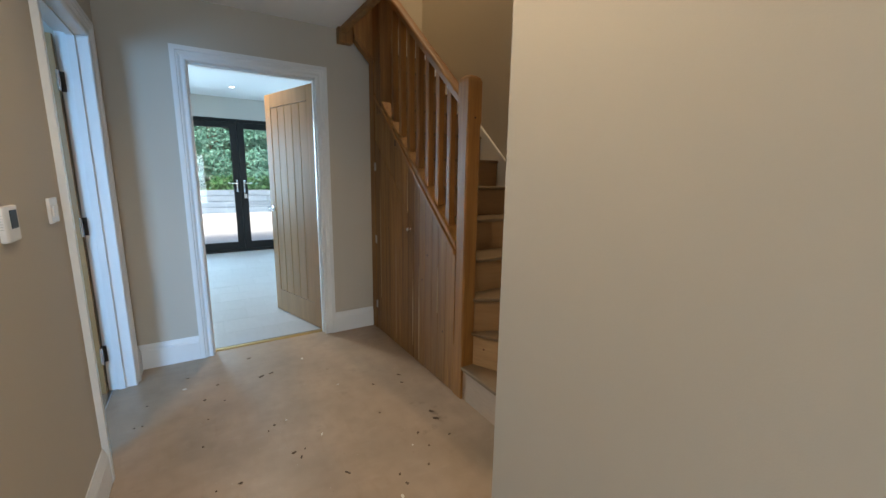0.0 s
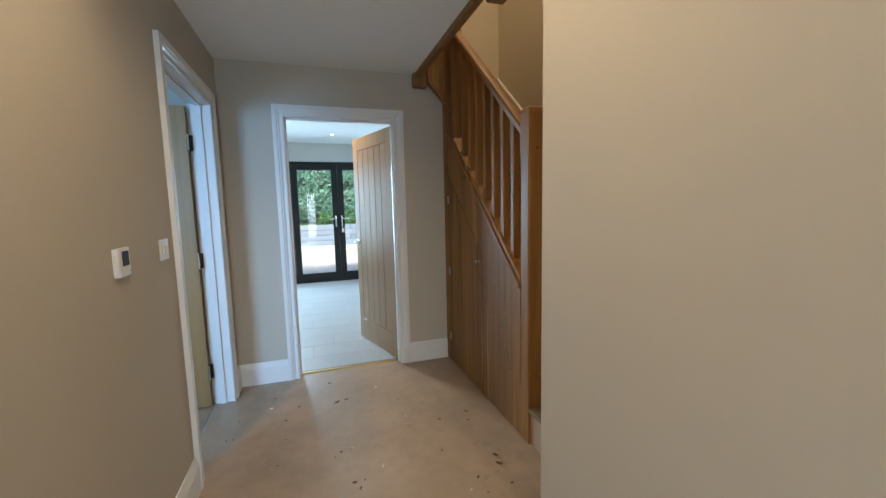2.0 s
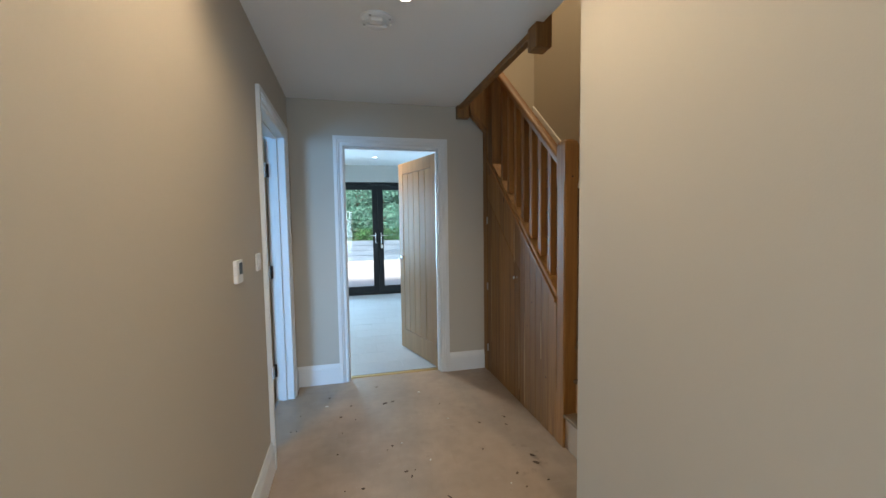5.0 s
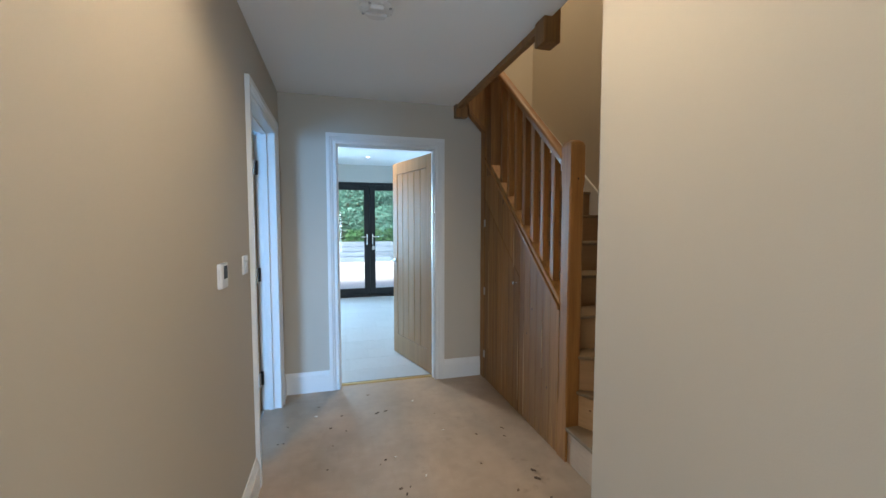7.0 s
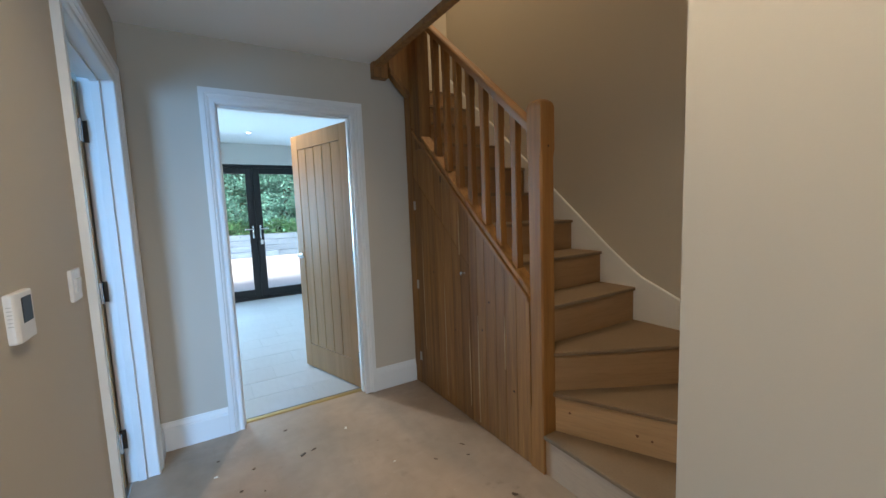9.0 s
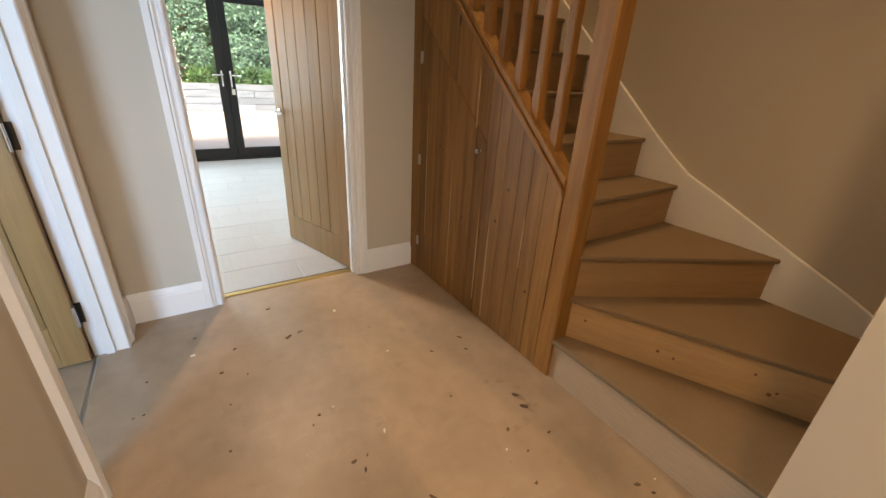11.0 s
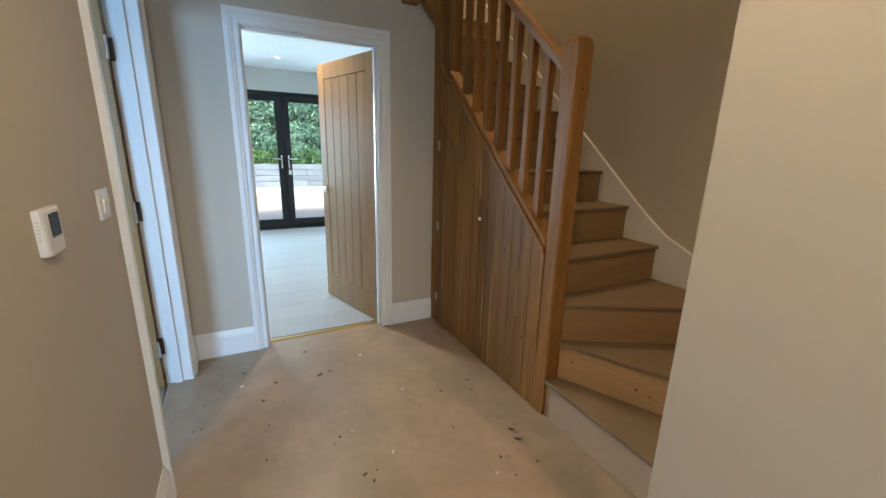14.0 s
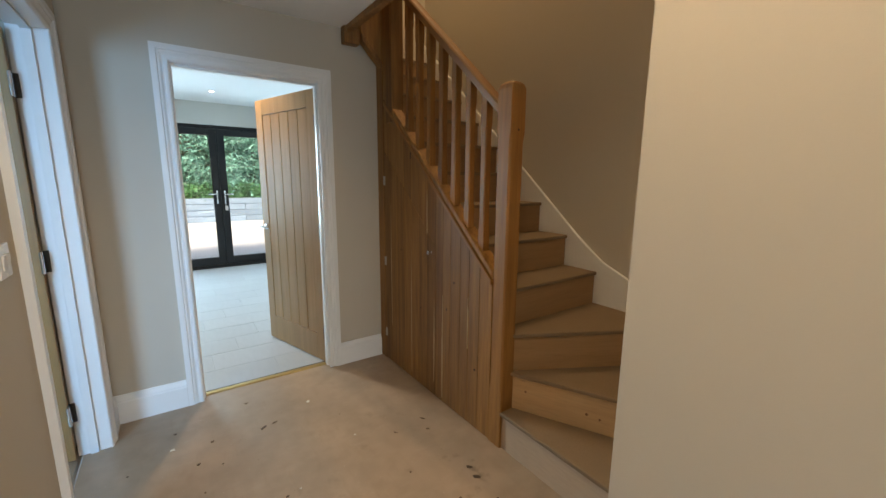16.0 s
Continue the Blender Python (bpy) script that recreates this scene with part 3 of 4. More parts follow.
strip = thing("threshold_strip", (0.36, 3.30, 0), "brass threshold strip between hardboard and tiles", "threshold strip")
part("strip", prism([(3.275, 0.0), (3.282, 0.006), (3.30, 0.008), (3.318, 0.006), (3.325, 0.0)], "x", KD0, KD1), BRASS, strip)
# Thin dark strip along the brass, towards the tiles.
part("rubber_edge", box(KD0, KD1, 3.3255, 3.3315, -0.004, 0.004), SCREEN, strip, "thin dark line on the kitchen side of the brass")
strip2 = thing("threshold_strip", (-0.59, 2.57, 0), "thin grey threshold strip in the side doorway", "threshold strip")
part("strip", prism([(-0.602, 0.0), (-0.598, 0.003), (-0.588, 0.003), (-0.584, 0.0)], "y", LD0, LD1), STEEL, strip2)


# ---- oak doors ----
def oak_door(name, base, turn, width, label, boards=5, face=1):
    """A framed and boarded oak door leaf, hinged at its base; it runs along its own x. face: which side carries the shown boards."""
    d = thing(name, base, label, "door", turn=turn)
    T, H, z0 = 0.035, 1.975, 0.008
    y0, y1 = (-T, 0.0) if face > 0 else (0.0, T)
    st, top, bot = 0.095, 0.115, 0.205
    B = 0.0012
    part("stile", box(0, st, y0, y1, z0, z0 + H, B), OAK_DOOR, d, local=True)
    part("stile", box(width - st, width, y0, y1, z0, z0 + H, B), OAK_DOOR, d, local=True)
    part("top_rail", box(st + 0.0006, width - st - 0.0006, y0, y1, z0 + H - top, z0 + H, B), OAK_DOOR, d, local=True)
    part("bottom_rail", box(st + 0.0006, width - st - 0.0006, y0, y1, z0, z0 + bot, B), OAK_DOOR, d, local=True)
    w = (width - 2 * st) / boards
    # Near-black sheet puts the grooves' shade into colour.
    part("groove_backing", box(st, width - st, y0 + 0.012, y1 - 0.012, z0 + bot, z0 + H - top), KNOT_AND_SHADE, d, "dark backing painting shade into the grooves between boards", local=True)
    for i in range(boards):
        part("board", box(st + i * w + 0.003, st + (i + 1) * w - 0.003, y0 + 0.003, y1 - 0.003, z0 + bot + 0.002, z0 + H - top - 0.002, 0.003), OAK_DOOR, d, local=True)
    # lever handles on round roses
    zc, xc = 0.985, width - 0.055
    for s, yf in ((1, y1), (-1, y0)):
        b = lathe([(0.026, 0), (0.026, 0.006), (0.024, 0.009), (0.009, 0.0095), (0.009, 0.045)], (xc, yf, zc), (0, s, 0))
        lathe([(0.0085, 0.0), (0.0095, 0.02), (0.009, 0.10), (0.006, 0.118)], (xc + 0.008, yf + s * 0.042, zc), (-1, 0, 0), bm=b, seg=14)
        smooth(part("handle", b, CHROME, d, "chrome lever handle on a round rose", local=True))
    for z in (0.24, 1.0, 1.76):
        b = box(-0.004, 0.001, y0 + 0.002, y1 - 0.002, z - 0.05, z + 0.05)
        yk = y1 + 0.004 if face < 0 else y1 + 0.002
        lathe([(0.0075, 0), (0.0075, 0.1)], (-0.002, yk, z - 0.05), seg=12, bm=b)
        part("hinge", b, HINGE if name == "door_1" else CHROME, d, "satin steel hinge", local=True)
    return d


oak_door("door_1", (0.757, 3.304, 0), 106.9, 0.80, "honey oak cottage door with vertical grooves, standing open into the kitchen")
oak_door("door_2", (-0.606, 2.945, 0), 181.0, 0.80, "pale oak cottage door standing wide open into the side room", face=1)


# ---- staircase ----
stairs = thing("staircase", (1.7, 1.9, 0), "winding timber staircase with bare brown treads and pale risers", "staircase")
XL, XR = 1.225, 2.062
NX, NY = 1.245, 1.865                 # where the winder noses meet at the newel


def wedge(points, z0, z1, bm=None, bevel=0.004):
    return prism(points, "z", z0, z1, bevel, bm)


t_th = 0.022
n1x = 1.185
# winders: noses run from the newel outwards
w2 = (1.68, RIGHT_END)                # second nose meets the near wall
w3 = (XR, 1.408)                      # third nose meets the stair wall
part("tread", wedge([(n1x, NY), (n1x, RIGHT_END), (w2[0] + 0.06, RIGHT_END), (NX + 0.06, NY)], RISE - t_th, RISE), TREAD, stairs)
part("tread", wedge([(NX - 0.005, NY), w2, (XR, RIGHT_END), (XR, w3[1] + 0.04), (NX + 0.03, NY + 0.02)], 2 * RISE - t_th, 2 * RISE), TREAD, stairs)
part("tread", wedge([(NX + 0.01, NY - 0.02), w3, (XR, NOSE4 + 0.05), (NX + 0.01, NOSE4 + 0.05)], 3 * RISE - t_th, 3 * RISE), TREAD, stairs)
part("riser", box(n1x + 0.014, n1x + 0.03, RIGHT_END, NY - 0.02, 0, RISE - t_th), DUSTY, stairs, "dusty pale bottom riser board")


def riser_between(p, q, z0, z1, off):
    d = Vector((q[0] - p[0], q[1] - p[1])).normalized()
    nrm = Vector((-d.y, d.x)) * off
    nrm2 = Vector((-d.y, d.x)) * (off + 0.016 * (1 if off > 0 else -1))
    return wedge([(p[0] + nrm.x, p[1] + nrm.y), (q[0] + nrm.x, q[1] + nrm.y), (q[0] + nrm2.x, q[1] + nrm2.y), (p[0] + nrm2.x, p[1] + nrm2.y)], z0, z1, bevel=0)


part("riser", riser_between((NX - 0.005, NY), w2, RISE, 2 * RISE - t_th, 0.016), PINE, stairs, "pale pine riser board with knots")
part("riser", riser_between((NX + 0.01, NY - 0.02), w3, 2 * RISE, 3 * RISE - t_th, 0.016), RISER, stairs)
for n_ in range(4, 13):
    y = NOSE4 + (n_ - 4) * GOING
    part("tread", box(XL, XR, y, y + GOING + 0.03 if n_ < 12 else STAIRTOP, n_ * RISE - t_th, n_ * RISE, 0.006, seg=2), TREAD, stairs)
for n_ in range(4, 14):
    y = NOSE4 + (n_ - 4) * GOING
    part("riser", box(XL, XR, y + 0.016, y + 0.032, (n_ - 1) * RISE, n_ * RISE - t_th), RISER, stairs)
part("soffit", prism([(NOSE4 + 0.05, 0.55), (STAIRTOP, 0.55 + (STAIRTOP - NOSE4 - 0.05) * RISE / GOING), (STAIRTOP, 0.50 + (STAIRTOP - NOSE4 - 0.05) * RISE / GOING), (NOSE4 + 0.05, 0.50)], "x", XL, XR), TRIM, stairs)
# white wall string, sweeping from the winders into the flight
low = [(RIGHT_END, 0.455), (1.168, 0.557), (1.387, 0.653), (1.738, 0.815), (1.90, 0.885), (2.00, 0.955), (2.12, 1.05), (2.41, 1.300)]
topline = low + [(STAIRTOP, 1.300 + (STAIRTOP - 2.41) * RISE / GOING)]
under = [(STAIRTOP, 0.95 + (STAIRTOP - 2.41) * RISE / GOING), (2.41, 0.9), (2.0, 0.5), (1.5, 0.3), (RIGHT_END, 0.15)]
part("wall_string", prism(topline + under, "x", XR, STAIRWALL - 0.001, 0.003), TRIM, stairs, "white painted wall string")
d2 = Vector((w2[0] - NX + 0.005, w2[1] - NY)).normalized()
n2 = Vector((-d2.y, d2.x))
for along, z_, r_ in ((0.10, 0.315, 0.007), (0.40, 0.285, 0.008), (0.46, 0.275, 0.006), (0.72, 0.325, 0.006), (0.78, 0.26, 0.009), (0.80, 0.275, 0.006)):
    q = Vector((NX - 0.005, NY)) + d2 * along + n2 * 0.016
    part("knot", lathe([(r_, -0.002), (r_ * 0.9, 0.001)], (q.x, q.y, z_), (-n2.x, -n2.y, 0), seg=10), PINE_KNOT, stairs, "small pine knot")
# outer string, hidden behind the panelling, and the oak rail on it
SLOPE = 0.880


def line(y, z=0.875):
    return z + SLOPE * (y - 1.953)


YP0, YP1 = 1.935, 3.10
part("outer_string", prism([(YP0, line(YP0) - 0.28), (FAR, line(FAR) - 0.28), (FAR, line(FAR) + 0.045), (YP0, line(YP0) + 0.045)], "x", 1.206, 1.243), OAK, stairs)
part("string_moulding", prism([(YP0, line(YP0)), (YP1, line(YP1)), (YP1, line(YP1) + 0.030), (YP0, line(YP0) + 0.030)], "x", 1.172, 1.206, 0.004), OAK_RAIL, stairs)
part("base_rail", prism([(YP0, line(YP0) + 0.032), (YP1, line(YP1) + 0.032), (YP1, line(YP1) + 0.072), (YP0, line(YP0) + 0.072)], "x", 1.182, 1.256, 0.005), OAK, stairs)
newel = part("newel_post", post_mesh(1.230, 1.890, 0.045, [(0.0, 0.002, 0.045), (0.30, 0.002, 0.045), (0.34, 0.009, 0.045), (1.56, 0.009, 0.045), (1.60, 0.002, 0.046), (1.792, 0.003, 0.046), (1.812, 0.007, 0.042), (1.824, 0.012, 0.030)]), OAK_POST, stairs, "stout oak newel post with rounded cap")
# Flat dark disc; the peg hole's shade is in its colour.
part("dowel", lathe([(0.006, -0.002), (0.006, 0.0015)], (1.234, 1.845, 1.612), (0, -1, 0), seg=12), KNOT_AND_SHADE, newel, "dark disc coloured as the shade of a peg hole")
for i in range(7):
    y = 2.049 + i * 0.1265
    zb, zt = line(y) + 0.06, 1.781 + 0.872 * (y - 1.976) - 0.055
    part("baluster", post_mesh(1.218, y, 0.0205, [(zb, 0.001, 0.0205), (zb + 0.11, 0.001, 0.0205), (zb + 0.13, 0.006, 0.0205), (zt - 0.15, 0.006, 0.0205), (zt - 0.13, 0.001, 0.0205), (zt + 0.02, 0.001, 0.0205)]), OAK_POST, stairs)
rail_profile = [(-0.030, -0.055), (0.030, -0.055), (0.033, -0.030), (0.034, -0.014), (0.026, -0.003), (0.010, 0.001), (-0.010, 0.001), (-0.026, -0.003), (-0.034, -0.014), (-0.033, -0.030)]


def rail_at(y, z):
    return Matrix(((1, 0, 0, 1.218), (0, 0, 1, y), (0, 1, 0, z), (0, 0, 0, 1)))


part("handrail", sweep(rail_profile, [rail_at(1.925, 1.781 + 0.872 * (1.925 - 1.976)), rail_at(3.05, 1.781 + 0.872 * (3.05 - 1.976))]), OAK_RAIL, stairs, "glossy rounded oak handrail")
part("upper_post", post_mesh(1.222, 3.02, 0.045, [(line(3.02) - 0.05, 0.003, 0.045), (2.66, 0.003, 0.045)]), OAK, stairs)

# ---- understairs panelling and its cupboard door ----
panel = thing("stair_panelling", (1.2, 2.55, 0), "vertical oak boards panelling the side of the stairs", "panelling")
cup = thing("cupboard_door", (1.19, 2.8, 0), "sloping oak boarded cupboard door under the stairs, closed", "cupboard door")
X0, X1 = 1.187, 1.205
edges = [1.937, 2.035, 2.125, 2.205, 2.300, 2.375, 2.452, 2.545, 2.640, 2.745, 2.835, 2.930, 3.030, 3.125]
DOOR_EDGE = 2.452


def cutline(y):
    return 0.985 + 0.88 * (y - 2.452)


gap = 0.0011
for a, c in zip(edges, edges[1:]):
    a2, c2 = a + gap, c - gap
    if c <= DOOR_EDGE + 0.001:
        part("board", prism([(a2, 0.004), (c2, 0.004), (c2, line(c2) - 0.001), (a2, line(a2) - 0.001)], "x", X0, X1, 0.0014), OAK, panel)
    else:
        part("board", prism([(a2, 0.008), (c2, 0.008), (c2, cutline(c2)), (a2, cutline(a2))], "x", X0 - 0.002, X1 - 0.002, 0.0014), OAK, cup)
        part("board", prism([(a2, cutline(a2) + 0.0018), (c2, cutline(c2) + 0.0018), (c2, line(c2) - 0.001), (a2, line(a2) - 0.001)], "x", X0, X1, 0.0014), OAK, panel)
part("end_post", box(1.183, 1.228, 3.128, FAR, 0.002, 2.62, 0.002), OAK, panel)
part("upper_board", box(1.187, 1.222, 3.065, 3.126, line(3.065) + 0.075, 2.60, 0.002), OAK, panel)
part("backing", prism([(1.94, 0.01), (3.2, 0.01), (3.2, line(3.2)), (1.94, line(1.94))], "x", X1 + 0.0005, X1 + 0.0008 + 0.0002), KNOT_AND_SHADE, panel, "dark backing seen in the board joints")
b = lathe([(0.009, 0), (0.009, 0.002), (0.005, 0.004), (0.005, 0.012), (0.011, 0.015), (0.0145, 0.022), (0.011, 0.029), (0.004, 0.031)], (X0 - 0.002, 2.497, 0.941), (-1, 0, 0))
smooth(part("knob", b, CHROME, cup, "small round chrome knob"))
for z in (0.22, 0.78, 1.37):
    b = box(X0 - 0.0035, X0 - 0.001, 3.105, 3.150, z - 0.032, z + 0.032)
    lathe([(0.004, 0), (0.004, 0.064)], (X0 - 0.004, 3.127, z - 0.032), seg=10, bm=b)
    part("hinge", b, STEEL, cup, "small steel butt hinge")

SAP = material("pale_sapwood", (0.52, 0.36, 0.19), 0.45, colour2=(0.42, 0.26, 0.12), stretch=(16, 16, 1.3), bump=0.1)
for y, z0, z1, w in ((2.372, 0.03, 0.70, 0.007), (2.462, 0.10, 0.66, 0.006), (2.741, 0.05, 1.0, 0.004), (3.028, 0.3, 1.2, 0.004), (2.128, 0.45, 0.75, 0.004), (2.548, 1.05, 1.32, 0.004)):
    part("sapwood_streak", prism([(y - w * 0.5, z0), (y + w * 0.4, z0), (y + w, (z0 + z1) / 2), (y, z1), (y - w, (z0 + z1) / 2)], "x", X0 - 0.0028, X0 + 0.004), SAP, panel, "pale sapwood streak")
for y, z in ((2.33, 0.62), (2.26, 0.80), (2.62, 0.55), (2.88, 0.9), (2.06, 0.35)):
    part("knot", lathe([(0.007, -0.001), (0.006, 0.0008)], (X0 - 0.0021, y, z), (-1, 0, 0), seg=10), KNOT_AND_SHADE, panel, "dark oak knot")

# Dark box on the board, its colour standing for the gap's shade.
part("notch", box(X0 - 0.001, X0 + 0.004, 2.738, 2.754, 1.512, 1.555), KNOT_AND_SHADE, panel, "small dark box coloured as the shade of a notch under the rail")

# ---- oak edging of the stairwell opening ----
edge = thing("stairwell_edging", (1.0, 2.4, CEIL), "dark oak edging and trimmer posts round the stairwell opening", "trim")
part("fascia", box(0.945, 0.990, 1.74, FAR - 0.06, 2.335, 2.62, 0.004), OAK, edge)
part("wall_post", box(0.930, 1.040, FAR - 0.065, FAR - 0.001, 2.265, 2.62, 0.008, seg=2), OAK, edge)
part("hanging_newel", box(0.930, 1.020, 1.70, 1.80, 2.250, 2.62, 0.008, seg=2), OAK, edge)
part("infill_panel", prism([(1.040, 2.300), (1.183, 2.145), (1.183, 2.60), (1.040, 2.60)], "y", FAR - 0.085, FAR - 0.03), OAK, edge)
part("brace", prism([(1.040, 2.335), (1.183, 2.180), (1.183, 2.140), (1.040, 2.290)], "y", FAR - 0.10, FAR - 0.065, 0.003), OAK, edge)

# ---- hall fixtures ----
th = thing("thermostat", (LEFT, 1.553, 1.11), "white wall thermostat with a dark display", "thermostat")
YT0, YT1 = 1.507, 1.596
b = prism([(LEFT, YT0 + 0.006), (LEFT, YT1 - 0.006), (LEFT, YT1), (LEFT + 0.011, YT1), (LEFT + 0.016, YT1 - 0.008), (LEFT + 0.016, YT0 + 0.008), (LEFT + 0.011, YT0), (LEFT, YT0)], "z", 1.124, 1.217)
bmesh.ops.bevel(b, geom=[e for e in b.edges if all(v.co.x > LEFT + 0.008 for v in e.verts) or abs(e.verts[0].co.z - e.verts[1].co.z) < 1e-4], offset=0.004, segments=2, affect="EDGES", profile=0.6)
part("body", b, PLASTIC, th)
part("display", box(LEFT + 0.0145, LEFT + 0.0172, YT0 + 0.026, YT1 - 0.017, 1.158, 1.206, 0.001), SCREEN, th, "dark rectangular display")
for i in range(6):
    part("vent_slot", box(LEFT + 0.003, LEFT + 0.010, YT0 - 0.0004, YT0 + 0.001, 1.158 + i * 0.007, 1.1594 + i * 0.007), STEEL, th)

sw = thing("light_switch", (LEFT, 1.935, 1.17), "white double rocker light switch on the wall", "light switch")
part("plate", box(LEFT, LEFT + 0.009, 1.892, 1.978, 1.131, 1.216, 0.003, seg=2), PLASTIC, sw)
for y in (1.922, 1.948):
    part("rocker", prism([(LEFT + 0.008, 1.152), (LEFT + 0.012, 1.152), (LEFT + 0.015, 1.190), (LEFT + 0.008, 1.190)], "y", y - 0.011, y + 0.011, 0.001), PLASTIC, sw)
for z in (1.138, 1.205):
    part("screw_cap", lathe([(0.0035, 0.008), (0.003, 0.010)], (LEFT, 1.935, z), (1, 0, 0), seg=10), PLASTIC, sw)

SX, SY = 0.140, 1.846
sm = thing("smoke_alarm", (SX, SY, CEIL), "round white ceiling smoke alarm base with a small sensor block", "smoke alarm")
smooth(part("base", lathe([(0.080, 0), (0.082, -0.006), (0.078, -0.013), (0.066, -0.017), (0.062, -0.019)], (SX, SY, CEIL), seg=40), PLASTIC, sm))
part("recess", lathe([(0.058, -0.0185), (0.056, -0.0215)], (SX, SY, CEIL), seg=32), PLASTIC, sm)
part("cover", prism([(SX + 0.052 * math.cos(a), SY + 0.052 * math.sin(a)) for a in [math.pi * (0.02 + 0.96 * k / 16) for k in range(17)]], "z", CEIL - 0.036, CEIL - 0.021, 0.004), PLASTIC, sm)
part("sensor_block", box(SX - 0.036, SX + 0.026, SY - 0.066, SY - 0.022, CEIL - 0.042, CEIL - 0.021, 0.008, seg=3), PLASTIC, sm)
for i in range(8):
    a = 2 * math.pi * (i + 0.3) / 8
    part("clip", box(SX + 0.070 * math.cos(a) - 0.006, SX + 0.070 * math.cos(a) + 0.006, SY + 0.070 * math.sin(a) - 0.004, SY + 0.070 * math.sin(a) + 0.004, CEIL - 0.0215, CEIL - 0.013), STEEL if i % 2 else PLASTIC, sm)


def downlight(x, y, z, label):
    d = thing("ceiling_downlight", (x, y, z), label, "downlight", group="recessed downlights")
    smooth(part("bezel", lathe([(0.043, 0.001), (0.043, -0.003), (0.036, -0.006), (0.030, -0.004), (0.029, 0.0)], (x, y, z), seg=32), PLASTIC, d))
    part("lamp_face", lathe([(0.028, 0.0), (0.028, -0.0025), (0.020, -0.004)], (x, y, z), seg=24), GLOW, d, "lit warm lamp face")


for x, y in ((0.07, 0.80), (0.25, 1.63)):
    downlight(x, y, CEIL, "small round recessed downlight, lit warm, in the hall ceiling")
for x, y in ((0.46, 6.45), (0.33, 4.08)):
    downlight(x, y, KCEIL, "small round recessed downlight, lit, in the kitchen ceiling")

# ---- patio doors ----
patio = thing("patio_doors", ((PX0 + PX1) / 2, KITCHEN_END + 0.06, 0), "black framed glazed double patio doors, closed", "patio doors")
Y0, Y1 = KITCHEN_END + 0.02, KITCHEN_END + 0.09
part("frame_side", box(PX0, PX0 + 0.05, Y0, Y1, 0, PTOP, 0.002), BLACK, patio)
part("frame_side", box(PX1 - 0.05, PX1, Y0, Y1, 0, PTOP, 0.002), BLACK, patio)
part("frame_top", box(PX0 + 0.05, PX1 - 0.05, Y0, Y1, PTOP - 0.05, PTOP, 0.002), BLACK, patio)
part("frame_sill", box(PX0 + 0.05, PX1 - 0.05, Y0 - 0.01, Y1, -0.005, 0.045, 0.002), BLACK, patio)
MID = (PX0 + PX1) / 2
for s, a, c in ((-1, PX0 + 0.054, MID - 0.002), (1, MID + 0.002, PX1 - 0.054)):
    leaf = part("leaf", box(a, a + 0.098, Y0 - 0.006, Y1 - 0.006, 0.05, PTOP - 0.054, 0.003), BLACK, patio)
    for bb in (box(c - 0.098, c, Y0 - 0.006, Y1 - 0.006, 0.05, PTOP - 0.054, 0.003), box(a + 0.0985, c - 0.0985, Y0 - 0.006, Y1 - 0.006, PTOP - 0.054 - 0.088, PTOP - 0.054, 0.003),
               box(a + 0.0985, c - 0.0985, Y0 - 0.006, Y1 - 0.006, 0.05, 0.160, 0.003)):
        part("leaf_rail", bb, BLACK, leaf)
    pane = part("pane", box(a + 0.094, c - 0.094, Y0 + 0.024, Y0 + 0.030, 0.155, PTOP - 0.138), GLASS, leaf, "clear glass pane")
    pane.visible_shadow = False
    hx = MID + s * 0.052
    b = box(hx - 0.011, hx + 0.011, Y0 - 0.014, Y0 - 0.006, 0.985, 1.185, 0.003)
    lathe([(0.009, 0), (0.009, 0.045)], (hx, Y0 - 0.012, 1.13), (0, -1, 0), seg=12, bm=b)
    lathe([(0.0095, -0.012), (0.010, 0.02), (0.008, 0.115)], (hx, Y0 - 0.055, 1.13), (s, 0, 0), seg=12, bm=b)
    smooth(part("lever_handle", b, CHROME, leaf, "chrome lever handle on a long backplate"))
keys = thing("key_tag", (MID + 0.05, Y0 - 0.03, 0.9), "key with a white paper tag hanging from the lock", "key tag")
part("tag", box(MID + 0.040, MID + 0.082, Y0 - 0.022, Y0 - 0.018, 0.885, 0.955, 0.001), PLASTIC, keys)
part("key", box(MID + 0.047, MID + 0.055, Y0 - 0.024, Y0 - 0.006, 0.955, 0.990, 0.001), STEEL, keys)

# ---- garden ----
solid("ground", box(-400, 400, KITCHEN_END + 0.05, 600, -0.3, -0.06), PAVING, "pale pinkish gravel ground of the patio", "ground")
bank = solid("ground_bank", box(-16, 18, 15.36, 40, -0.1, 0.70), GRASS, "grassy raised bank behind the sleeper wall", "ground")
wall_ = thing("sleeper_wall", (1, 15.25, -0.06), "low retaining wall of weathered grey timber sleepers", "retaining wall")
for row in range(4):
    x = -10.0 - 0.6 * (row % 2)
    while x < 12:
        ln = 2.4
        dy = random.uniform(-0.012, 0.012)
        part("sleeper", box(x + 0.004, x + ln - 0.004, 15.15 + dy + 0.02 * row, 15.36 + dy, -0.06 + row * 0.192, -0.06 + row * 0.192 + 0.186, 0.012), SLEEPER, wall_)
        x += ln


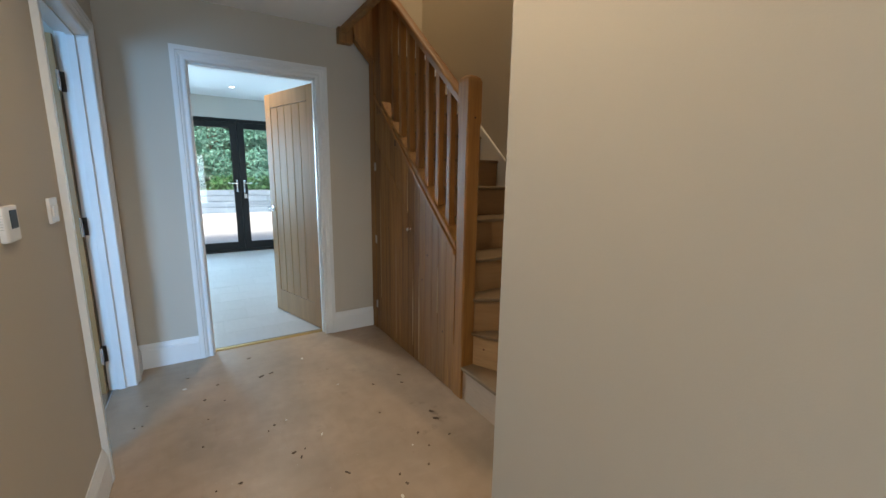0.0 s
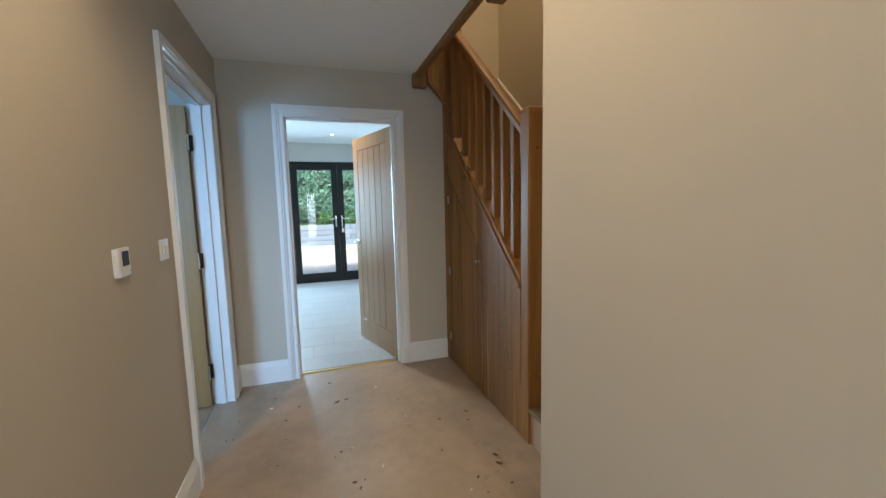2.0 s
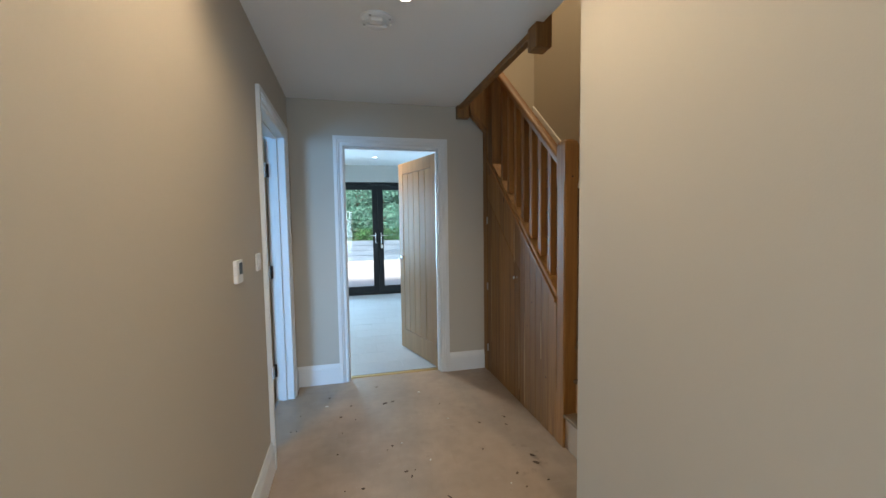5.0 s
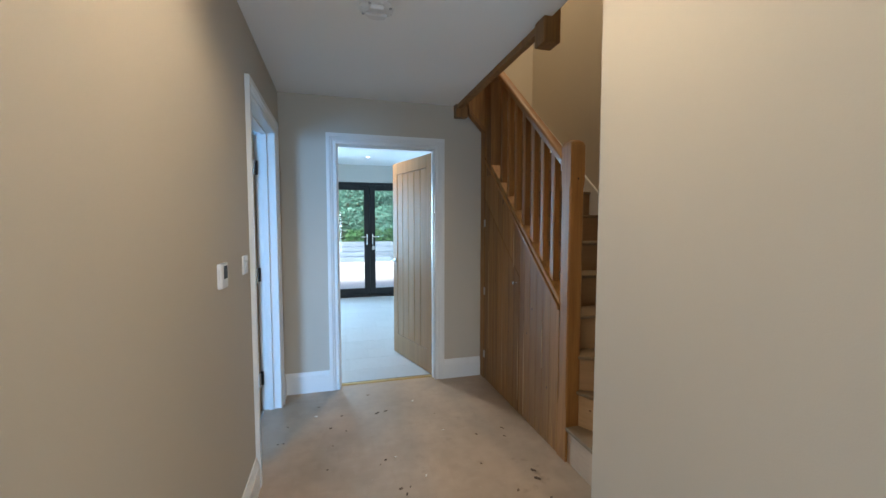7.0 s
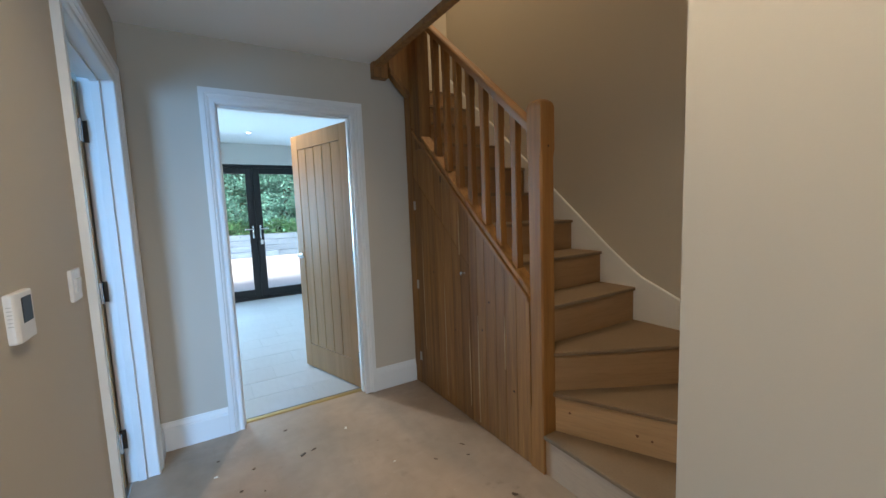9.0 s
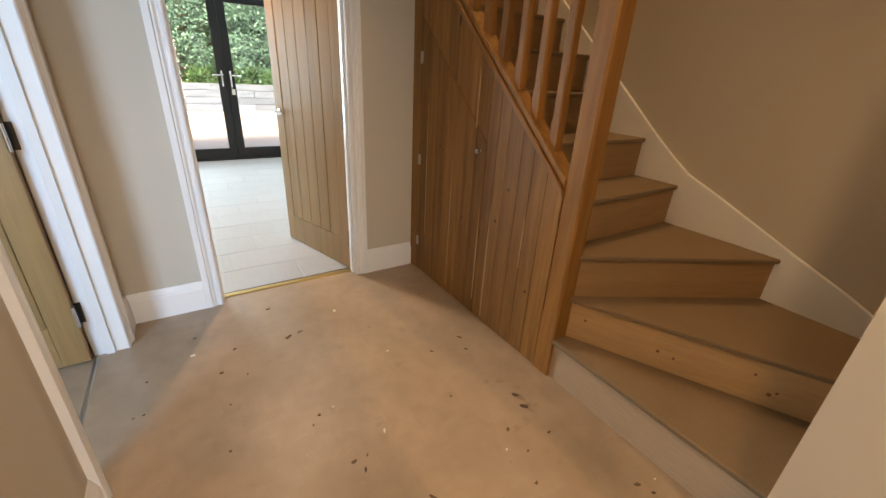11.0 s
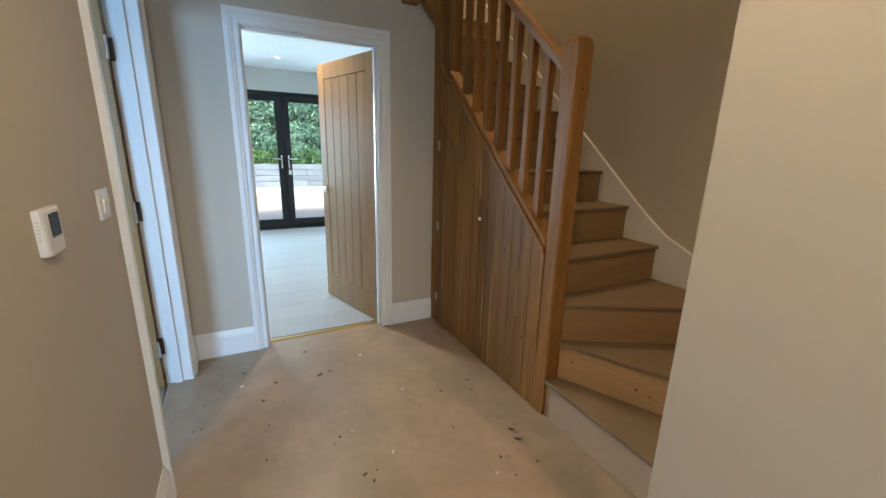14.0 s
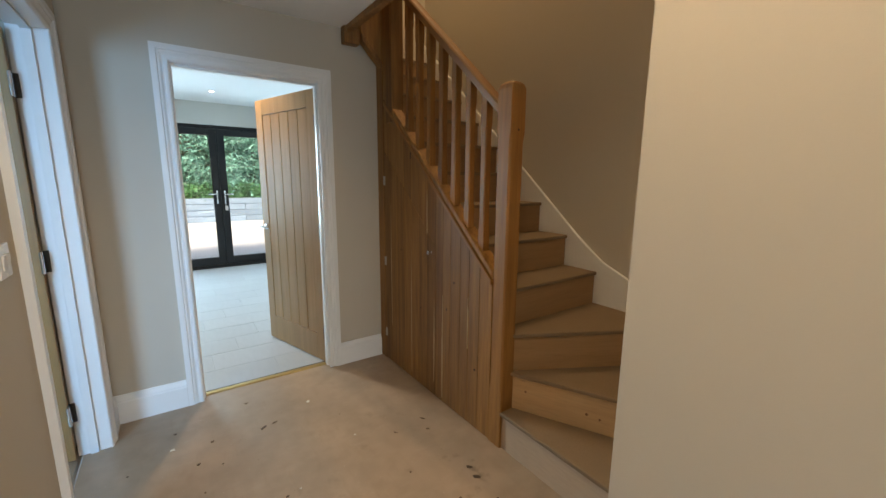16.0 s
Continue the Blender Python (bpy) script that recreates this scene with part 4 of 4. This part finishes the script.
def tree(x, y, height, spread, seed, mat, label, leaves=5200, low=0.1, leaf=0.10):
    """A tapered trunk with limbs and a crown of many small drooping leaf sprays."""
    rnd = random.Random(seed)
    base = 0.70
    t = thing("tree" if height > 2 else "shrub", (x, y, base), label, "tree" if height > 2 else "shrub", group="garden trees")
    b = bmesh.new()

    def limb(p, q, r0, r1, seg=7):
        d = (q - p).normalized()
        rot = d.to_track_quat("Z", "Y").to_matrix()
        rings = []
        for c, r in ((p, r0), (q, r1)):
            rings.append([b.verts.new(c + rot @ Vector((r * math.cos(6.283 * i / seg), r * math.sin(6.283 * i / seg), 0))) for i in range(seg)])
        for i in range(seg):
            b.faces.new((rings[0][i], rings[0][(i + 1) % seg], rings[1][(i + 1) % seg], rings[1][i]))
        b.faces.new(rings[0][::-1]); b.faces.new(rings[1])

    foot = Vector((x, y, base - 0.05))
    prev = foot
    r = 0.035 * height * 0.5
    stations = []
    for i in range(1, 7):
        q = foot + Vector((rnd.uniform(-.08, .08) * i / 3, rnd.uniform(-.08, .08) * i / 3, height * i / 6.3))
        limb(prev, q, r * (1 - (i - 1) / 7), r * (1 - i / 7))
        prev = q
        stations.append(q)
    tips = []
    for i in range(34):
        h = low + (1 - low) * (i + rnd.random()) / 34
        p = foot + Vector((0, 0, height * h * 0.96))
        a = rnd.uniform(0, 6.283)
        ln = spread * (1.05 - 0.62 * h) * rnd.uniform(0.65, 1.15)
        q = p + Vector((math.cos(a) * ln, math.sin(a) * ln, rnd.uniform(-0.1, 0.35) * ln))
        limb(p, q, 0.018, 0.005, 5)
        tips.append((p, q, ln))
    part("trunk", b, BARK, t)
    verts, faces = [], []
    for k in range(leaves):
        p, q, ln = tips[rnd.randrange(len(tips))]
        f = 0.25 + 0.8 * math.sqrt(rnd.random())
        c = p.lerp(q, f) + Vector((rnd.gauss(0, 0.17), rnd.gauss(0, 0.17), rnd.gauss(-0.04, 0.16))) * (0.5 + 0.5 * ln)
        s = leaf * rnd.uniform(0.55, 1.5)
        d = Vector((rnd.gauss(0, 1), rnd.gauss(0, 1), rnd.gauss(-0.5, 0.6))).normalized()
        u = d.cross(Vector((rnd.gauss(0, 1), rnd.gauss(0, 1), rnd.gauss(0, 1)))).normalized()
        i = len(verts)
        verts += [c, c + d * s * 0.55 + u * s * 0.30, c + d * s * 1.25, c + d * s * 0.55 - u * s * 0.30]
        faces.append((i, i + 1, i + 2, i + 3))
    me = bpy.data.meshes.new("crown")
    inv = AT[t.name].inverted()
    me.from_pydata([inv @ v for v in verts], [], faces)
    me.materials.append(mat)
    crown = new("crown", me)
    crown.parent = t
    return t


rt = random.Random(7)
for i in range(9):
    tree(-8.5 + i * 2.1 + rt.uniform(-.3, .3), 20.2 + rt.uniform(-.5, .9), rt.uniform(4.2, 4.9), rt.uniform(1.9, 2.3), 90 + i, LEAF, "tall dark conifer standing behind the others on the bank", 6500, low=0.03, leaf=0.16)
for i in range(13):
    tree(-7.2 + i * 1.25 + rt.uniform(-.25, .25), 17.3 + rt.uniform(-.5, .9), rt.uniform(3.5, 4.3), rt.uniform(1.35, 1.7), 20 + i, LEAF, "tall dense green conifer with drooping sprays on the bank", 12000, low=0.02, leaf=0.08)
for i in range(6):
    tree(0.9 + i * 0.62 + rt.uniform(-.15, .15), 15.8 + rt.uniform(-.1, .15), rt.uniform(0.32, 0.5), rt.uniform(0.38, 0.5), 60 + i, LEAF_LIGHT, "low bright green shrub on the bank", 1500, low=0.1, leaf=0.07)

# ---- debris on the floor ----
def flake(x, y, size, stretch_, turn, mat, name, label, category):
    rnd = random.Random(int((x * 7 + y * 13) * 1000))
    pts = []
    for i in range(9):
        a = 2 * math.pi * i / 9
        r = size * rnd.uniform(0.7, 1.2)
        u, v = r * math.cos(a) * stretch_, r * math.sin(a)
        pts.append((x + u * math.cos(turn) - v * math.sin(turn), y + u * math.sin(turn) + v * math.cos(turn)))
    b = prism(pts, "z", 0.0, 0.0028)
    ob = new(name, mesh_of(name, b, mat))
    return tagged(ob, label, category, "floor debris")


DARK = [(-0.042, 2.74, 0.011, 1.6, 0.1), (0.206, 2.717, 0.014, 2.6, 0.6), (0.268, 2.734, 0.01, 2.6, 0.3), (-0.114, 2.584, 0.01, 1.6, 0.3), (0.196, 2.136, 0.009, 1.4, 0.2),
        (0.162, 2.097, 0.005, 1.5, 0.9), (0.243, 1.867, 0.012, 1.5, 0.3), (0.266, 1.817, 0.007, 2.2, 1.2), (0.293, 1.868, 0.005, 2, 0.8), (0.422, 1.612, 0.007, 3.4, -1.0),
        (0.009, 1.785, 0.011, 1.4, 0.1), (0.052, 1.629, 0.007, 1.2, 0), (-0.127, 2.128, 0.008, 1.2, 0), (-0.084, 1.787, 0.005, 1.2, 0), (1.066, 1.288, 0.011, 1.9, -0.4),
        (1.087, 1.241, 0.008, 1.5, -0.6), (0.822, 1.585, 0.007, 1.5, 0), (0.62, 1.426, 0.006, 1.4, 0), (0.617, 1.486, 0.008, 1.4, 0.7), (0.718, 1.958, 0.009, 1.1, 0),
        (0.973, 1.827, 0.012, 2.2, -0.9), (0.963, 1.756, 0.013, 2.4, -0.8), (0.821, 1.698, 0.01, 1.5, 0.8), (0.956, 1.606, 0.006, 2.2, 0.1), (0.758, 1.475, 0.008, 1.4, 0.5),
        (-0.428, 2.467, 0.006, 1.3, 0.2), (-0.394, 2.468, 0.006, 1.4, 0.2), (-0.392, 2.674, 0.006, 1.3, 0), (-0.203, 2.922, 0.008, 1.6, 0), (-0.1, 2.364, 0.005, 1.3, 0),
        (-0.014, 2.523, 0.005, 1.3, 0), (0.605, 2.602, 0.005, 1.2, 0), (0.168, 3.037, 0.009, 2.2, 0.2), (0.991, 2.292, 0.007, 3.2, -0.9), (0.965, 2.193, 0.006, 3.0, -0.8),
        (0.8, 2.263, 0.006, 3, -0.9), (0.133, 1.424, 0.014, 1.8, 0), (0.029, 1.464, 0.009, 1.2, 0), (0.181, 1.18, 0.01, 1.3, 1.4), (0.617, 1.488, 0.006, 1.4, 0.4),
        (0.624, 1.418, 0.006, 1.4, 0.4)]
for x, y, s_, st_, tn in DARK:
    flake(x, y, s_ * 0.62, st_, tn, FLAKE, "debris_flake", "dark dried flake of dirt on the floor", "debris")
PALE = [(0.392, 1.937, 0.007, 2.4, 1.2), (1.118, 1.185, 0.008, 1.8, -0.3), (0.574, 1.369, 0.011, 1.5, 1.4), (0.606, 2.371, 0.006, 1.6, 0), (0.491, 2.849, 0.009, 1.2, 0),
        (0.755, 1.629, 0.005, 1.5, 0.8), (1.14, 1.269, 0.004, 1.5, 0), (-0.216, 2.779, 0.012, 1.2, 0), (-0.055, 3.248, 0.008, 1.5, 0), (-0.391, 1.534, 0.012, 1.3, 0.4),
        (-0.395, 1.485, 0.013, 1.4, 0), (-0.395, 1.441, 0.013, 1.4, 0.1), (-0.388, 1.39, 0.013, 1.3, 0.3), (0.775, 1.127, 0.005, 1.4, 0.2), (0.599, 1.021, 0.006, 1.2, 0),
        (0.566, 1.064, 0.005, 1.2, 0), (0.453, 1.102, 0.005, 1.2, 0), (0.487, 2.84, 0.009, 1.6, 0), (0.257, 2.15, 0.005, 1.3, 0)]
for x, y, s_, st_, tn in PALE:
    flake(x, y, s_ * 0.75, st_, tn, PAINTDROP, "paint_drip", "dried pale paint drip on the floor", "paint drip")

# ---- kitchen floor tiles ----
TW, TL = 0.597, 0.297
tile_mesh = None
for j in range(14):
    y = 3.332 + j * 0.30
    if y + TL > KITCHEN_END: break
    x = -2.55 + 0.2 * (j % 3)
    while x + TW < KX1:
        if tile_mesh is None:
            tile_mesh = mesh_of("tile", box(0, TW, 0, TL, -0.012, 0.0, 0.0012), TILE)
        ob = new("tile", tile_mesh)
        ob.parent = kitchen_floor
        ob.location = (x, y, random.uniform(-0.0004, 0.0004))
        x += 0.60
